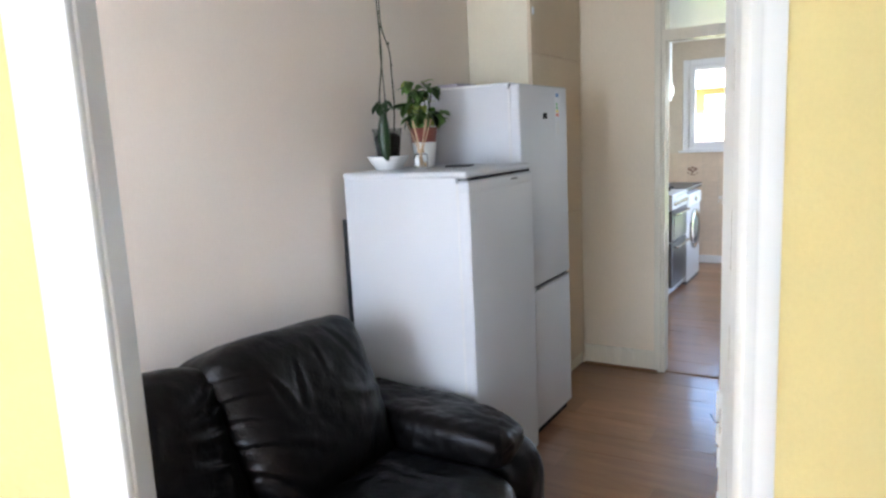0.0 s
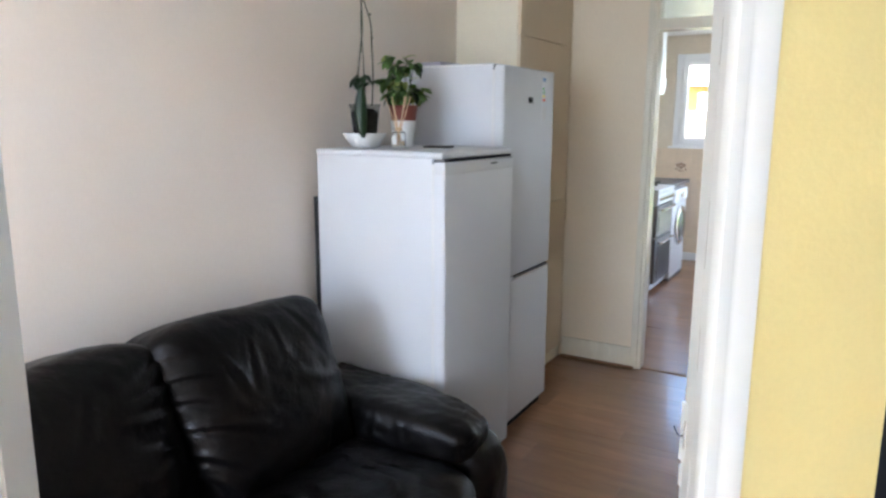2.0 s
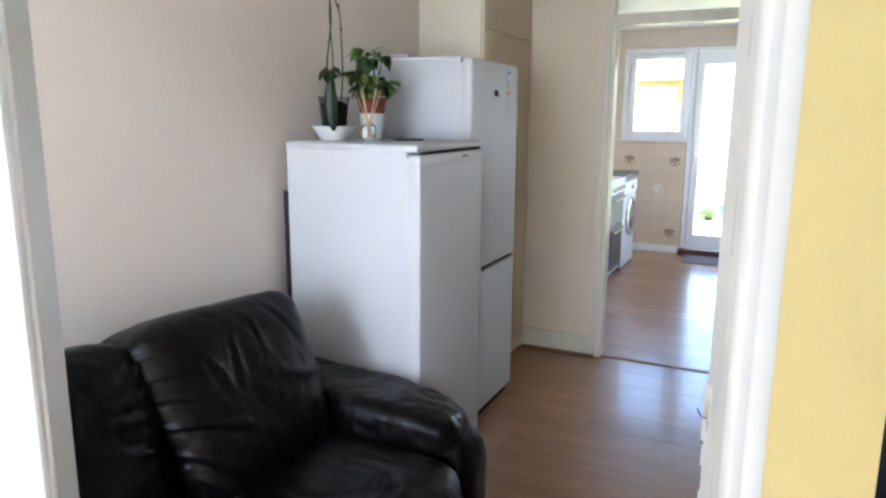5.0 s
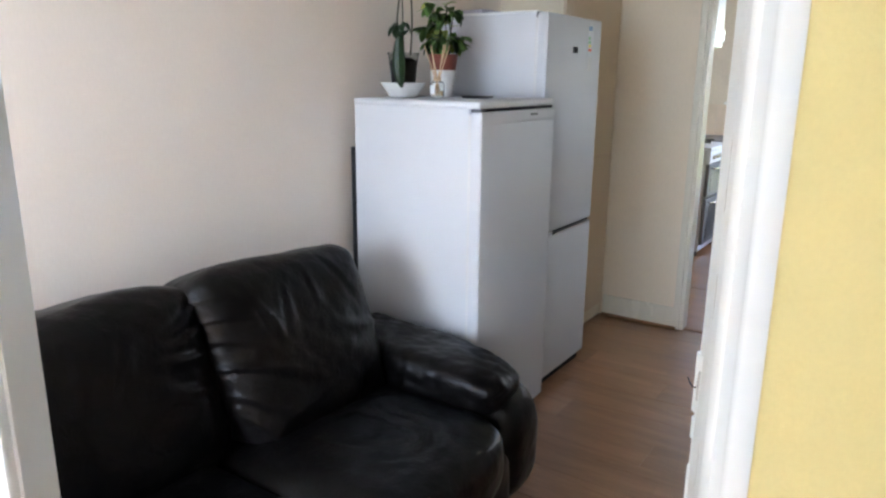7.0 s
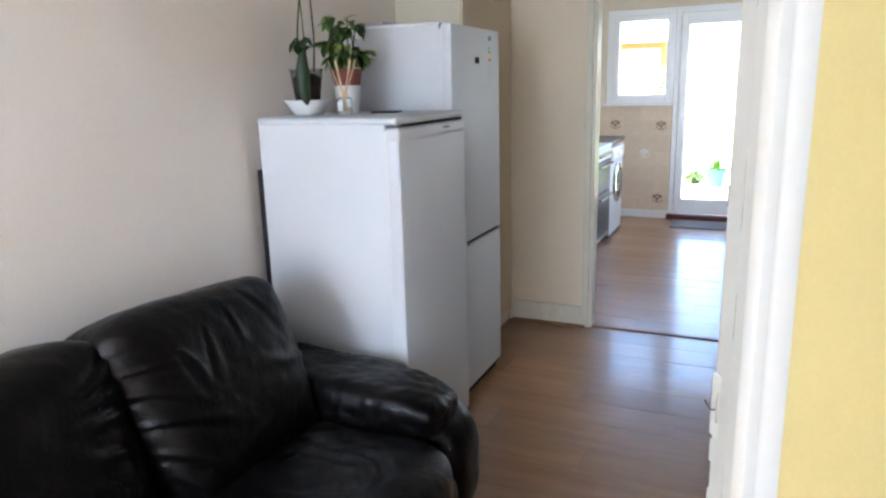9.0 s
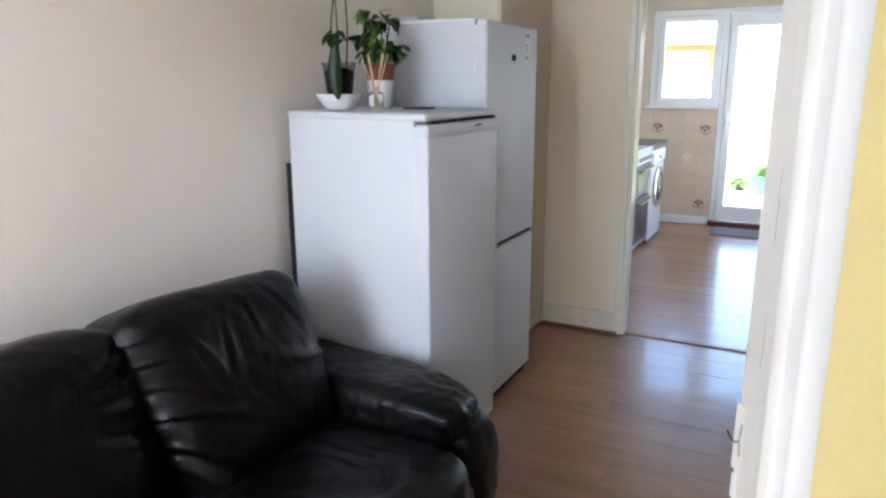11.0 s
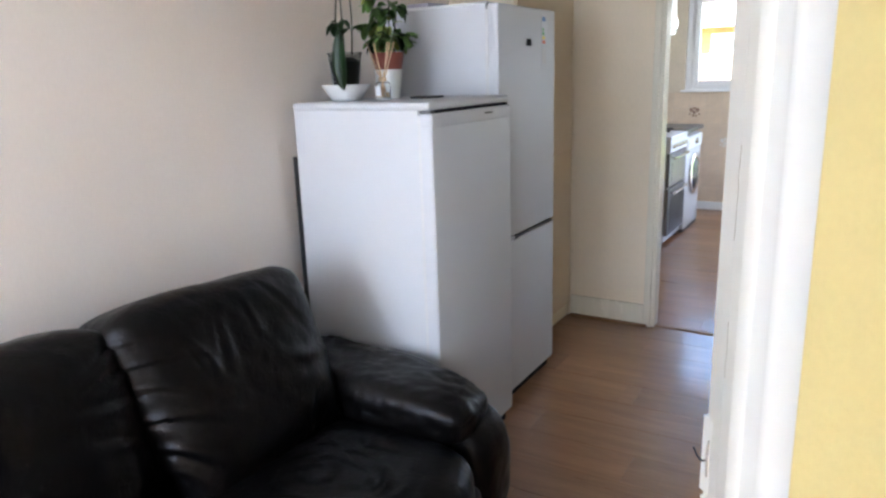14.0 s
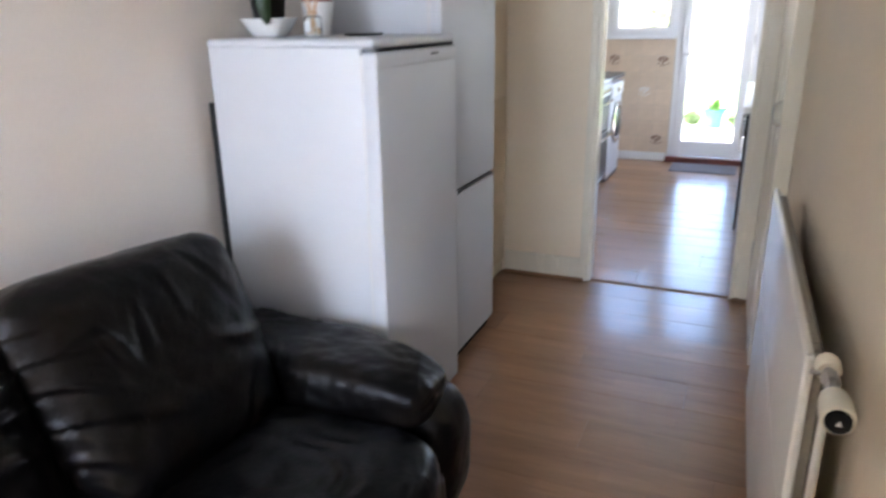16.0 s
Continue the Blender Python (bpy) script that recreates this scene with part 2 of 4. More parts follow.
TRVCREAM = surface("cream_plastic", (0.74, 0.70, 0.58), 0.4, vary=0.03)
RADWHITE = surface("radiator_enamel", (0.80, 0.78, 0.73), 0.22, vary=0.02, bump=0.03)
RADFIN = surface("dull_cream_fin", (0.46, 0.42, 0.36), 0.6, vary=0.2, scale=12)
# shade in the gap behind the radiator, put into a near-black colour
RADDARK = surface("radiator_gap_shade", (0.10, 0.09, 0.08), 0.7, vary=0.2)
GRASS = surface("lawn_grass", (0.17, 0.25, 0.08), 0.9, vary=0.3, scale=2, grain=60, fine=0.3, bump=0.5)
PAVING = surface("pale_concrete_paving", (0.46, 0.44, 0.41), 0.85, vary=0.1, scale=4, grain=60, fine=0.06, random_value=0.06)
BRICK = surface("orange_brick_wall", (0.50, 0.19, 0.07), 0.85, vary=0.12, scale=1.2, grain=18, fine=0.15)
ROOF = surface("brown_roof_tile", (0.34, 0.30, 0.27), 0.85, vary=0.2, scale=3)
FENCEWOOD = surface("weathered_fence", (0.34, 0.26, 0.20), 0.85, vary=0.15, scale=4, random_value=0.15)
BUSH = surface("bush_leaf", (0.085, 0.13, 0.045), 0.6, vary=0.4, scale=12)
TEAL = surface("teal_glazed_pot", (0.03, 0.13, 0.14), 0.45, vary=0.1, scale=8)


# ---- mesh helpers ----
def part(name, bm, material, parent=None, label="", smooth=False, weld=True):
    """Links a bmesh as one mesh object, under a thing or a part where one is given."""
    me = bpy.data.meshes.new(name)
    bm.normal_update()
    bm.to_mesh(me)
    bm.free()
    for mm in material if isinstance(material, (list, tuple)) else [material]:
        me.materials.append(mm)
    if smooth:
        for p in me.polygons:
            p.use_smooth = True
        me.set_sharp_from_angle(angle=radians(40))
    ob = new(name, me)
    if parent:
        ob.parent = parent
        ob.matrix_parent_inverse = parent.matrix_basis.inverted()
    return tagged(ob, label=label)


def thing(name, place, label, category, group="", kind=""):
    """An Empty at a thing's base."""
    ob = new(name)
    ob.empty_display_size = 0.05
    ob.matrix_basis = Matrix.Translation(place)
    return tagged(ob, label, category, group, kind)


def box(x0, x1, y0, y1, z0, z1, bevel=0.0, seg=2, bm=None, m=None):
    out = bm or bmesh.new()
    r = bmesh.ops.create_cube(out, size=1)
    vs = r["verts"]
    bmesh.ops.scale(out, vec=(x1 - x0, y1 - y0, z1 - z0), verts=vs)
    bmesh.ops.translate(out, vec=((x0 + x1) / 2, (y0 + y1) / 2, (z0 + z1) / 2), verts=vs)
    if bevel:
        es = list({e for v in vs for e in v.link_edges})
        r = bmesh.ops.bevel(out, geom=es, offset=bevel, segments=seg, profile=0.5, affect="EDGES")
        vs = list({v for f in r["faces"] for v in f.verts} | {v for v in vs if v.is_valid})
    if m is not None:
        bmesh.ops.transform(out, matrix=m, verts=vs)
    return out


def prism(points, z0, z1, bm=None, m=None):
    """An upright prism over a plan outline (counter-clockwise)."""
    out = bm or bmesh.new()
    lo = [out.verts.new((x, y, z0)) for x, y in points]
    hi = [out.verts.new((x, y, z1)) for x, y in points]
    n = len(points)
    out.faces.new(lo[::-1]), out.faces.new(hi)
    for i in range(n):
        out.faces.new((lo[i], lo[(i + 1) % n], hi[(i + 1) % n], hi[i]))
    if m is not None:
        bmesh.ops.transform(out, matrix=m, verts=lo + hi)
    return out


def lathe(profile, centre, steps=28, bm=None, m=None):
    """A turned shape: (radius, height) pairs round the z axis."""
    out = bm or bmesh.new()
    rings = []
    for r, z in profile:
        rings.append([out.verts.new((r * math.cos(2 * math.pi * k / steps), r * math.sin(2 * math.pi * k / steps), z)) for k in range(steps)])
    for a, b in zip(rings, rings[1:]):
        for k in range(steps):
            out.faces.new((a[k], a[(k + 1) % steps], b[(k + 1) % steps], b[k]))
    out.faces.new(rings[0][::-1]), out.faces.new(rings[-1])
    vs = [v for r in rings for v in r]
    bmesh.ops.transform(out, matrix=Matrix.Translation(centre) @ (m if m is not None else Matrix()), verts=vs)
    return out


def tube(points, radius, steps=8, bm=None, taper=1.0):
    """A round rod that follows the points."""
    out = bm or bmesh.new()
    pts = [Vector(p) for p in points]
    rings = []
    for i, p in enumerate(pts):
        d = (pts[min(i + 1, len(pts) - 1)] - pts[max(i - 1, 0)]).normalized()
        side = d.cross(Vector((0.31, 0.87, 0.12))).normalized()
        up = d.cross(side)
        r = radius * (1 + (taper - 1) * i / max(len(pts) - 1, 1))
        rings.append([out.verts.new(p + side * r * math.cos(2 * math.pi * k / steps) + up * r * math.sin(2 * math.pi * k / steps)) for k in range(steps)])
    for a, b in zip(rings, rings[1:]):
        for k in range(steps):
            out.faces.new((a[k], a[(k + 1) % steps], b[(k + 1) % steps], b[k]))
    out.faces.new(rings[0][::-1]), out.faces.new(rings[-1])
    return out


def smooth_path(points, steps=8):
    """Catmull-Rom through the points."""
    p = [Vector(q) for q in points]
    p = [2 * p[0] - p[1], *p, 2 * p[-1] - p[-2]]
    out = []
    for i in range(1, len(p) - 2):
        for k in range(steps):
            t = k / steps
            out.append(0.5 * (2 * p[i] + (p[i + 1] - p[i - 1]) * t + (2 * p[i - 1] - 5 * p[i] + 4 * p[i + 1] - p[i + 2]) * t * t + (3 * p[i] - p[i - 1] - 3 * p[i + 1] + p[i + 2]) * t ** 3))
    return out + [p[-2]]


def structure(name, bm, material, label, category, smooth=False):
    return tagged(part(name, bm, material, smooth=smooth), label, category, kind="structure")


H = 2.42
# the slanting hall wall: u runs along it, n into the sitting room
SLANT = Matrix(((0.737, -0.676, 0, 1.786), (0.676, 0.737, 0, -0.3313), (0, 0, 1, 0), (0, 0, 0, 1)))
THICK = 0.053

# ---- walls, ceilings, floors ----
structure("wall_left", box(-0.12, 0, -2.7, 3.1, -0.1, H), CREAM, "cream textured wallpapered wall behind the sofa and fridges", "wall")
bm = box(0, 0.11, -2.7, -2.6, -0.1, H)
box(1.05, 1.2, -2.7, -2.6, -0.1, H, bm=bm)
box(0.11, 1.05, -2.7, -2.6, -0.1, 0.72, bm=bm)
box(0.11, 1.05, -2.7, -2.6, 2.32, H, bm=bm)
structure("wall_front", bm, CREAM, "cream wallpapered wall with the front window opening", "wall")
structure("wall_alcove", prism([(1.06, -2.6), (1.1, -2.6), (1.1, -0.934), (1.06, -0.905)], -0.1, H), CREAM, "cream wallpapered side wall of the front alcove", "wall")
structure("wall_right", prism([(1.882, -0.17), (1.975, -0.13), (1.90, 3.1), (1.784, 3.1)], -0.1, H), BEIGE, "beige wallpapered wall behind the radiator", "wall")


def slant_wall():
    bm = box(-1.02, -0.775, 0, 0.066, -0.1, H, m=SLANT)
    box(0.03, 0.262, 0, THICK - 0.008, -0.1, H, bm=bm, m=SLANT)
    box(-0.775, 0.03, 0, THICK - 0.008, 2.05, H, bm=bm, m=SLANT)
    hall = SLANT.to_3x3() @ Vector((0, -1, 0))
    bm.normal_update()
    for f in bm.faces:
        if f.normal.dot(hall) > 0.9:
            f.material_index = 1
    return structure("wall_slant", bm, [CREAM, YELLOW], "slanting wall, yellow towards the hall, with the doorway", "wall")


slant_wall()
structure("wall_hall_side", prism([(1.1, -2.6), (1.12, -2.6), (1.12, -0.96), (1.1, -0.94)], -0.1, H), YELLOW, "yellow painted hall side wall", "wall")
structure("wall_hall_far", box(2.95, 3.05, -2.9, 1.7, -0.1, H), CEILING, "plain white outer hall wall", "wall")
bm = box(1.12, 1.6, -3.0, -2.9, -0.1, H)
box(2.4, 2.95, -3.0, -2.9, -0.1, H, bm=bm)
box(1.6, 2.4, -3.0, -2.9, 2.25, H, bm=bm)
box(1.6, 2.4, -3.0, -2.9, -0.1, 0.6, bm=bm)
box(1.02, 1.12, -3.0, -2.7, -0.1, H, bm=bm)
structure("wall_hall_back", bm, CEILING, "plain white hall wall round the glazed front door", "wall")
structure("wall_hall_end", box(1.99, 2.95, 1.6, 1.7, -0.1, H), CEILING, "plain white wall at the end of the passage", "wall")

bm = box(0.0, 0.838, 3.0, 3.09, -0.1, H)
box(1.70, 1.787, 3.0, 3.09, -0.1, H, bm=bm)
box(0.838, 1.70, 3.0, 3.09, 2.37, H, bm=bm)
structure("wall_divider", bm, BEIGE, "beige wallpapered wall between sitting room and kitchen", "wall")

structure("wall_kitchen_left", box(-0.22, -0.1, 3.1, 6.77, -0.1, H), PAPER, "patterned beige kitchen side wall", "wall")
bm = box(2.3, 2.42, 3.1, 4.6, -0.1, H)
box(2.3, 2.42, 5.8, 6.77, -0.1, H, bm=bm)
box(2.3, 2.42, 4.6, 5.8, -0.1, 1.08, bm=bm)
box(2.3, 2.42, 4.6, 5.8, 2.1, H, bm=bm)
structure("wall_kitchen_right", bm, PAPER, "patterned beige kitchen side wall with a window over the units", "wall")
structure("wall_kitchen_near", box(1.70, 2.3, 3.1, 3.2, -0.1, H), PAPER, "beige kitchen wall beside the doorway", "wall")
bm = box(-0.22, 0.183, 6.77, 6.99, -0.1, H)
box(0.183, 0.893, 6.77, 6.99, -0.1, 1.245, bm=bm)
box(0.183, 1.672, 6.77, 6.99, 2.227, H, bm=bm)
box(1.672, 2.42, 6.77, 6.99, -0.1, H, bm=bm)
structure("wall_kitchen_back", bm, PAPER, "beige patterned back wall with window and garden door", "wall")

structure("ceiling", box(-0.12, 2.0, -2.7, 3.1, H, H + 0.1), CEILING, "white painted sitting room ceiling", "ceiling")
structure("ceiling_hall", box(1.1, 3.05, -3.0, 1.7, H + 0.1, H + 0.2), CEILING, "white painted hall ceiling", "ceiling")
structure("ceiling_kitchen", box(-0.22, 2.42, 3.1, 6.99, H, H + 0.1), CEILING, "white painted kitchen ceiling", "ceiling")
structure("floor_base", box(-0.12, 3.05, -3.0, 6.99, -0.12, -0.009), UNDER, "dark underlay beneath the laminate boards", "floor")
structure("floor_hall", prism([(1.12, -2.9), (2.95, -2.9), (2.95, 1.6), (1.99, 1.6), (1.99, -0.15), (1.12, -0.93)], -0.008, -0.001), OAK, "brown oak laminate hall floor", "floor")


# ---- slanting doorway: lining, stops and moulded architraves ----
def doorway():
    d = thing("door_1", (1.49, -0.58, 0), "white gloss painted door frame with chipped arrises", "door frame", kind="structure")
    # latch side: the lining splays a little, with a filled stop rebate that has cracked open
    part("lining", prism([(-0.0005, 0.0), (0.03, 0.0), (0.03, 0.0205), (0.0034, 0.0205)], 0, 2.03, m=SLANT), GLOSS, d)
    part("stop", prism([(0.0032, 0.0205), (0.03, 0.0205), (0.03, THICK), (0.0122, THICK), (0.0103, 0.0515)], 0, 2.03, m=SLANT), GLOSS, d, "painted door stop with a cracked joint")
    rnd = random.Random(11)
    z = 0.05
    while z < 2.0:
        top = min(z + rnd.uniform(0.03, 0.14), 2.02)
        steps = 3 + int((top - z) / 0.012)
        pts = [SLANT @ Vector((0.0032, 0.0203 + rnd.uniform(-0.0006, 0.0006), z + (top - z) * k / steps)) for k in range(steps + 1)]
        part("crack", tube(pts, rnd.uniform(0.00012, 0.00028), 5), CRACK, d, "hairline crack in the paint")
        z = top + rnd.uniform(0.02, 0.16)
    keep = prism([(0.0074, 0.036), (0.012, 0.036), (0.014, THICK + 0.002), (0.0072, THICK + 0.002)], 1.088, 1.168, m=SLANT)
    bmesh.ops.bevel(keep, geom=keep.edges[:], offset=0.0012, segments=1, affect="EDGES")
    part("keep", keep, GLOSS, d, "painted-over lock keep")
    for z, h, w in ((1.052, 0.030, 0.0010), (0.965, 0.05, 0.0006)):
        part("paint_blister", box(0.0095 - w, 0.0125, 0.046, THICK + 0.0006, z, z + h, 0.0006, 1, m=SLANT), GLOSS, d)
    # hinge side: plain lining with a reveal behind the architrave
    part("lining", box(-0.775, -0.7497, 0.0, 0.0795, 0, 2.03, 0.0012, 2, m=SLANT), GLOSS, d)
    part("head", box(-0.7497, 0.0, 0.0, THICK, 2.03, 2.05, 0.0015, 1, m=SLANT), GLOSS, d)
    prof = [(0.0, 0.0), (0.0, -0.013), (0.0025, -0.0160), (0.014, -0.0166), (0.0185, -0.0150), (0.021, -0.0142), (0.0245, -0.0150), (0.030, -0.0166), (0.048, -0.0166), (0.0535, -0.0150), (0.0555, -0.011), (0.0555, 0.0)]
    part("architrave", prism([(-0.0024 + a, b) for a, b in prof[::-1]], 0, 2.085, m=SLANT), GLOSS, d, "moulded white architrave", smooth=True)
    prof = [(0.0, 0.0), (0.0, -0.013), (0.0025, -0.0160), (0.019, -0.0166), (0.0225, -0.0135), (0.026, -0.0125), (0.030, -0.0135), (0.036, -0.0162), (0.052, -0.0166), (0.0605, -0.0150), (0.0625, -0.011), (0.0625, 0.0)]
    part("architrave", prism([(-0.7532 - a, b) for a, b in prof], 0, 2.085, m=SLANT), GLOSS, d, "moulded white architrave", smooth=True)
    part("architrave", box(-0.753, -0.0024, -0.015, 0, 2.034, 2.085, 0.003, 2, m=SLANT), GLOSS, d)
    part("architrave", box(0.034, 0.09, THICK - 0.008, THICK + 0.002, 0, 2.09, 0.003, 2, m=SLANT), GLOSS, d)
    part("architrave", box(-0.83, -0.776, 0.066, 0.079, 0, 2.09, 0.003, 2, m=SLANT), GLOSS, d)
    return d


doorway()


def wire_hook():
    """A small bent wire hook on the door stop."""
    h = thing("wire_hook", SLANT @ Vector((0.006, 0.043, 1.127)), "small bent metal hook screwed to the door frame", "hook")
    part("plate", tube(smooth_path([SLANT @ Vector(p) for p in ((0.0072, 0.0425, 1.108), (0.0066, 0.0430, 1.121), (0.0062, 0.0432, 1.132), (0.0064, 0.0418, 1.146))], 4), 0.0017, 7, taper=0.7), STEEL, h, smooth=True)
    part("screw_head", lathe([(0.0028, -0.001), (0.0030, 0.0006), (0.0016, 0.0016)], SLANT @ Vector((0.0066, 0.0432, 1.131)), 12, m=Matrix.Rotation(radians(-90), 4, "Y")), STEEL, h, smooth=True)
    pts = [SLANT @ Vector(p) for p in ((0.0062, 0.0430, 1.126), (0.0035, 0.0465, 1.1235), (0.0012, 0.0510, 1.1265), (-0.0005, 0.0560, 1.1335))]
    part("wire", tube(smooth_path(pts, 4), 0.0010, 6), BLACK, h, smooth=True)
    return h


wire_hook()


def navy_door():
    d = thing("door_4", (2.45, 1.52, 0), "dark navy closed door in the dim hall passage", "door", kind="structure")
    leaf = part("leaf", box(1.99, 2.95, 1.555, 1.597, 0, 2.2, 0.003), NAVY, d)
    part("handle", lathe([(0.012, 0), (0.012, 0.04), (0.026, 0.05), (0.026, 0.07), (0.01, 0.078)], (2.12, 1.555, 1.0), 16, m=Matrix.Rotation(radians(90), 4, "X")), CHROME, leaf, smooth=True)


navy_door()


def simple_window(name, x0, x1, y, z0, z1, label):
    """A framed single pane in a wall that faces the street."""
    w = thing(name, ((x0 + x1) / 2, y, z0), label, "window", kind="structure")
    f = 0.05
    part("frame", box(x0, x0 + f, y - 0.03, y + 0.03, z0, z1, 0.004), UPVC, w)
    part("frame", box(x1 - f, x1, y - 0.03, y + 0.03, z0, z1, 0.004), UPVC, w)
    part("frame", box(x0 + f, x1 - f, y - 0.03, y + 0.03, z1 - f, z1, 0.004), UPVC, w)
    part("frame", box(x0 + f, x1 - f, y - 0.03, y + 0.03, z0, z0 + f, 0.004), UPVC, w)
    p = part("pane", box(x0 + f, x1 - f, y - 0.003, y + 0.003, z0 + f, z1 - f), CLEAR, w)
    p.visible_shadow = False


simple_window("window_2", 0.11, 1.05, -2.66, 0.72, 2.32, "white framed front window of the sitting room")
simple_window("door_3", 1.6, 2.4, -2.96, 0.6, 2.25, "white framed glazing of the front door")


def side_window():
    w = thing("window_3", (2.36, 5.2, 1.08), "white framed kitchen side window over the units", "window", kind="structure")
    part("frame", box(2.33, 2.39, 4.6, 4.65, 1.08, 2.1, 0.004), UPVC, w)
    part("frame", box(2.33, 2.39, 5.75, 5.8, 1.08, 2.1, 0.004), UPVC, w)
    part("frame", box(2.33, 2.39, 4.65, 5.75, 2.05, 2.1, 0.004), UPVC, w)
    part("frame", box(2.33, 2.39, 4.65, 5.75, 1.08, 1.13, 0.004), UPVC, w)
    part("pane", box(2.357, 2.363, 4.65, 5.75, 1.13, 2.05), CLEAR, w).visible_shadow = False


side_window()


# ---- doorway to the kitchen with reeded fanlight ----
def kitchen_doorway():
    d = thing("door_2", (1.27, 3.04, 0), "cream gloss painted kitchen doorway with a reeded glass fanlight", "door frame", kind="structure")
    part("jamb", box(0.868, 0.898, 2.995, 3.095, 0, 2.37, 0.003), AGED, d)
    part("jamb", box(1.645, 1.675, 2.995, 3.095, 0, 2.37, 0.003), AGED, d)
    part("architrave", box(0.838, 0.876, 2.982, 3.0, 0, 2.37, 0.005), AGED, d)
    part("architrave", box(1.668, 1.742, 2.978, 3.0, 0.02, 2.37, 0.006), AGED, d)
    part("transom", box(0.898, 1.645, 2.99, 3.095, 2.025, 2.088, 0.003), AGED, d)
    part("head", box(0.868, 1.675, 2.995, 3.095, 2.34, 2.37, 0.003), AGED, d)
    bm = bmesh.new()
    n = 20
    for k in range(n):
        z = 2.09 + (2.34 - 2.09) * k / n
        dz = (2.34 - 2.09) / n
        box(0.898, 1.645, 3.036, 3.044 + 0.004, z, z + dz - 0.0006, 0.0032, 2, bm=bm)
    part("fanlight", bm, REEDED, d, "horizontally reeded obscure glass fanlight").visible_shadow = False
    part("threshold_strip", box(0.898, 1.645, 3.02, 3.052, -0.006, 0.006, 0.003), QUAD, d, "dark threshold strip between the floors")
    return d


kitchen_doorway()


def open_door():
    """The kitchen door, folded back flat along the right-hand wall."""
    m = Matrix.Translation((1.732, 2.955, 0)) @ Matrix.Rotation(radians(1.3), 4, "Z")
    d = thing("door_5", (1.77, 2.6, 0), "cream gloss painted kitchen door, folded back against the wall", "door", kind="structure")
    leaf = part("leaf", box(0.0, 0.060, -0.74, 0.0, 0.012, 2.0, 0.003, m=m), AGED, d)
    bm = tube(smooth_path([m @ Vector(p) for p in ((0.0, -0.70, 1.13), (-0.022, -0.70, 1.118), (-0.028, -0.70, 1.085), (-0.022, -0.70, 1.05), (0.0, -0.70, 1.04))], 5), 0.006, 8)
    part("handle", bm, CHROME, leaf, "small chrome bow handle", smooth=True)
    for z in (0.3, 1.7):
        part("hinge", lathe([(0.006, -0.05), (0.006, 0.05)], m @ Vector((0.0, 0.004, z)), 10), STEEL, leaf, smooth=True)


open_door()

# ---- skirting boards and beading ----
structure("baseboard", box(0.385, 0.838, 2.983, 2.999, 0.0, 0.135, 0.004), AGED, "cream painted skirting board", "skirting board")
structure("baseboard", box(0.002, 0.016, -2.58, 2.23, 0.0, 0.135, 0.004), AGED, "cream painted skirting board", "skirting board")
structure("baseboard", prism([(1.867, -0.14), (1.881, -0.14), (1.787, 2.97), (1.775, 2.97)], 0, 0.135), AGED, "cream painted skirting board", "skirting board")
structure("trim", box(0.385, 0.862, 2.966, 2.983, 0.0, 0.02, 0.007, 3), QUAD, "brown wooden beading along the skirting", "beading")
structure("trim", box(1.655, 1.75, 2.958, 2.977, 0.0, 0.022, 0.007, 3), QUAD, "brown wooden beading along the skirting", "beading")


# ---- built-in cupboard in the corner ----
def closet():
    c = thing("built_in_cupboard", (0.19, 2.6, 0), "tall cream built-in cupboard with three plain beige doors", "cupboard")
    part("body", box(0.002, 0.362, 2.237, 2.998, 0.0, H - 0.003, 0.002, 1), CUPBOARD, c)
    for z0, z1, knob in ((0.09, 1.0385, 0.9), (1.0415, 1.952, 1.15), (1.955, 2.405, 2.17)):
        leaf = part("door", box(0.3625, 0.382, 2.2375, 2.975, z0, z1, 0.002), CUPDOOR, c)
        part("catch", box(0.382, 0.394, 2.252, 2.268, knob - 0.02, knob + 0.02, 0.005, 3), PLASTIC, leaf, "small white door catch")
    return c


closet()


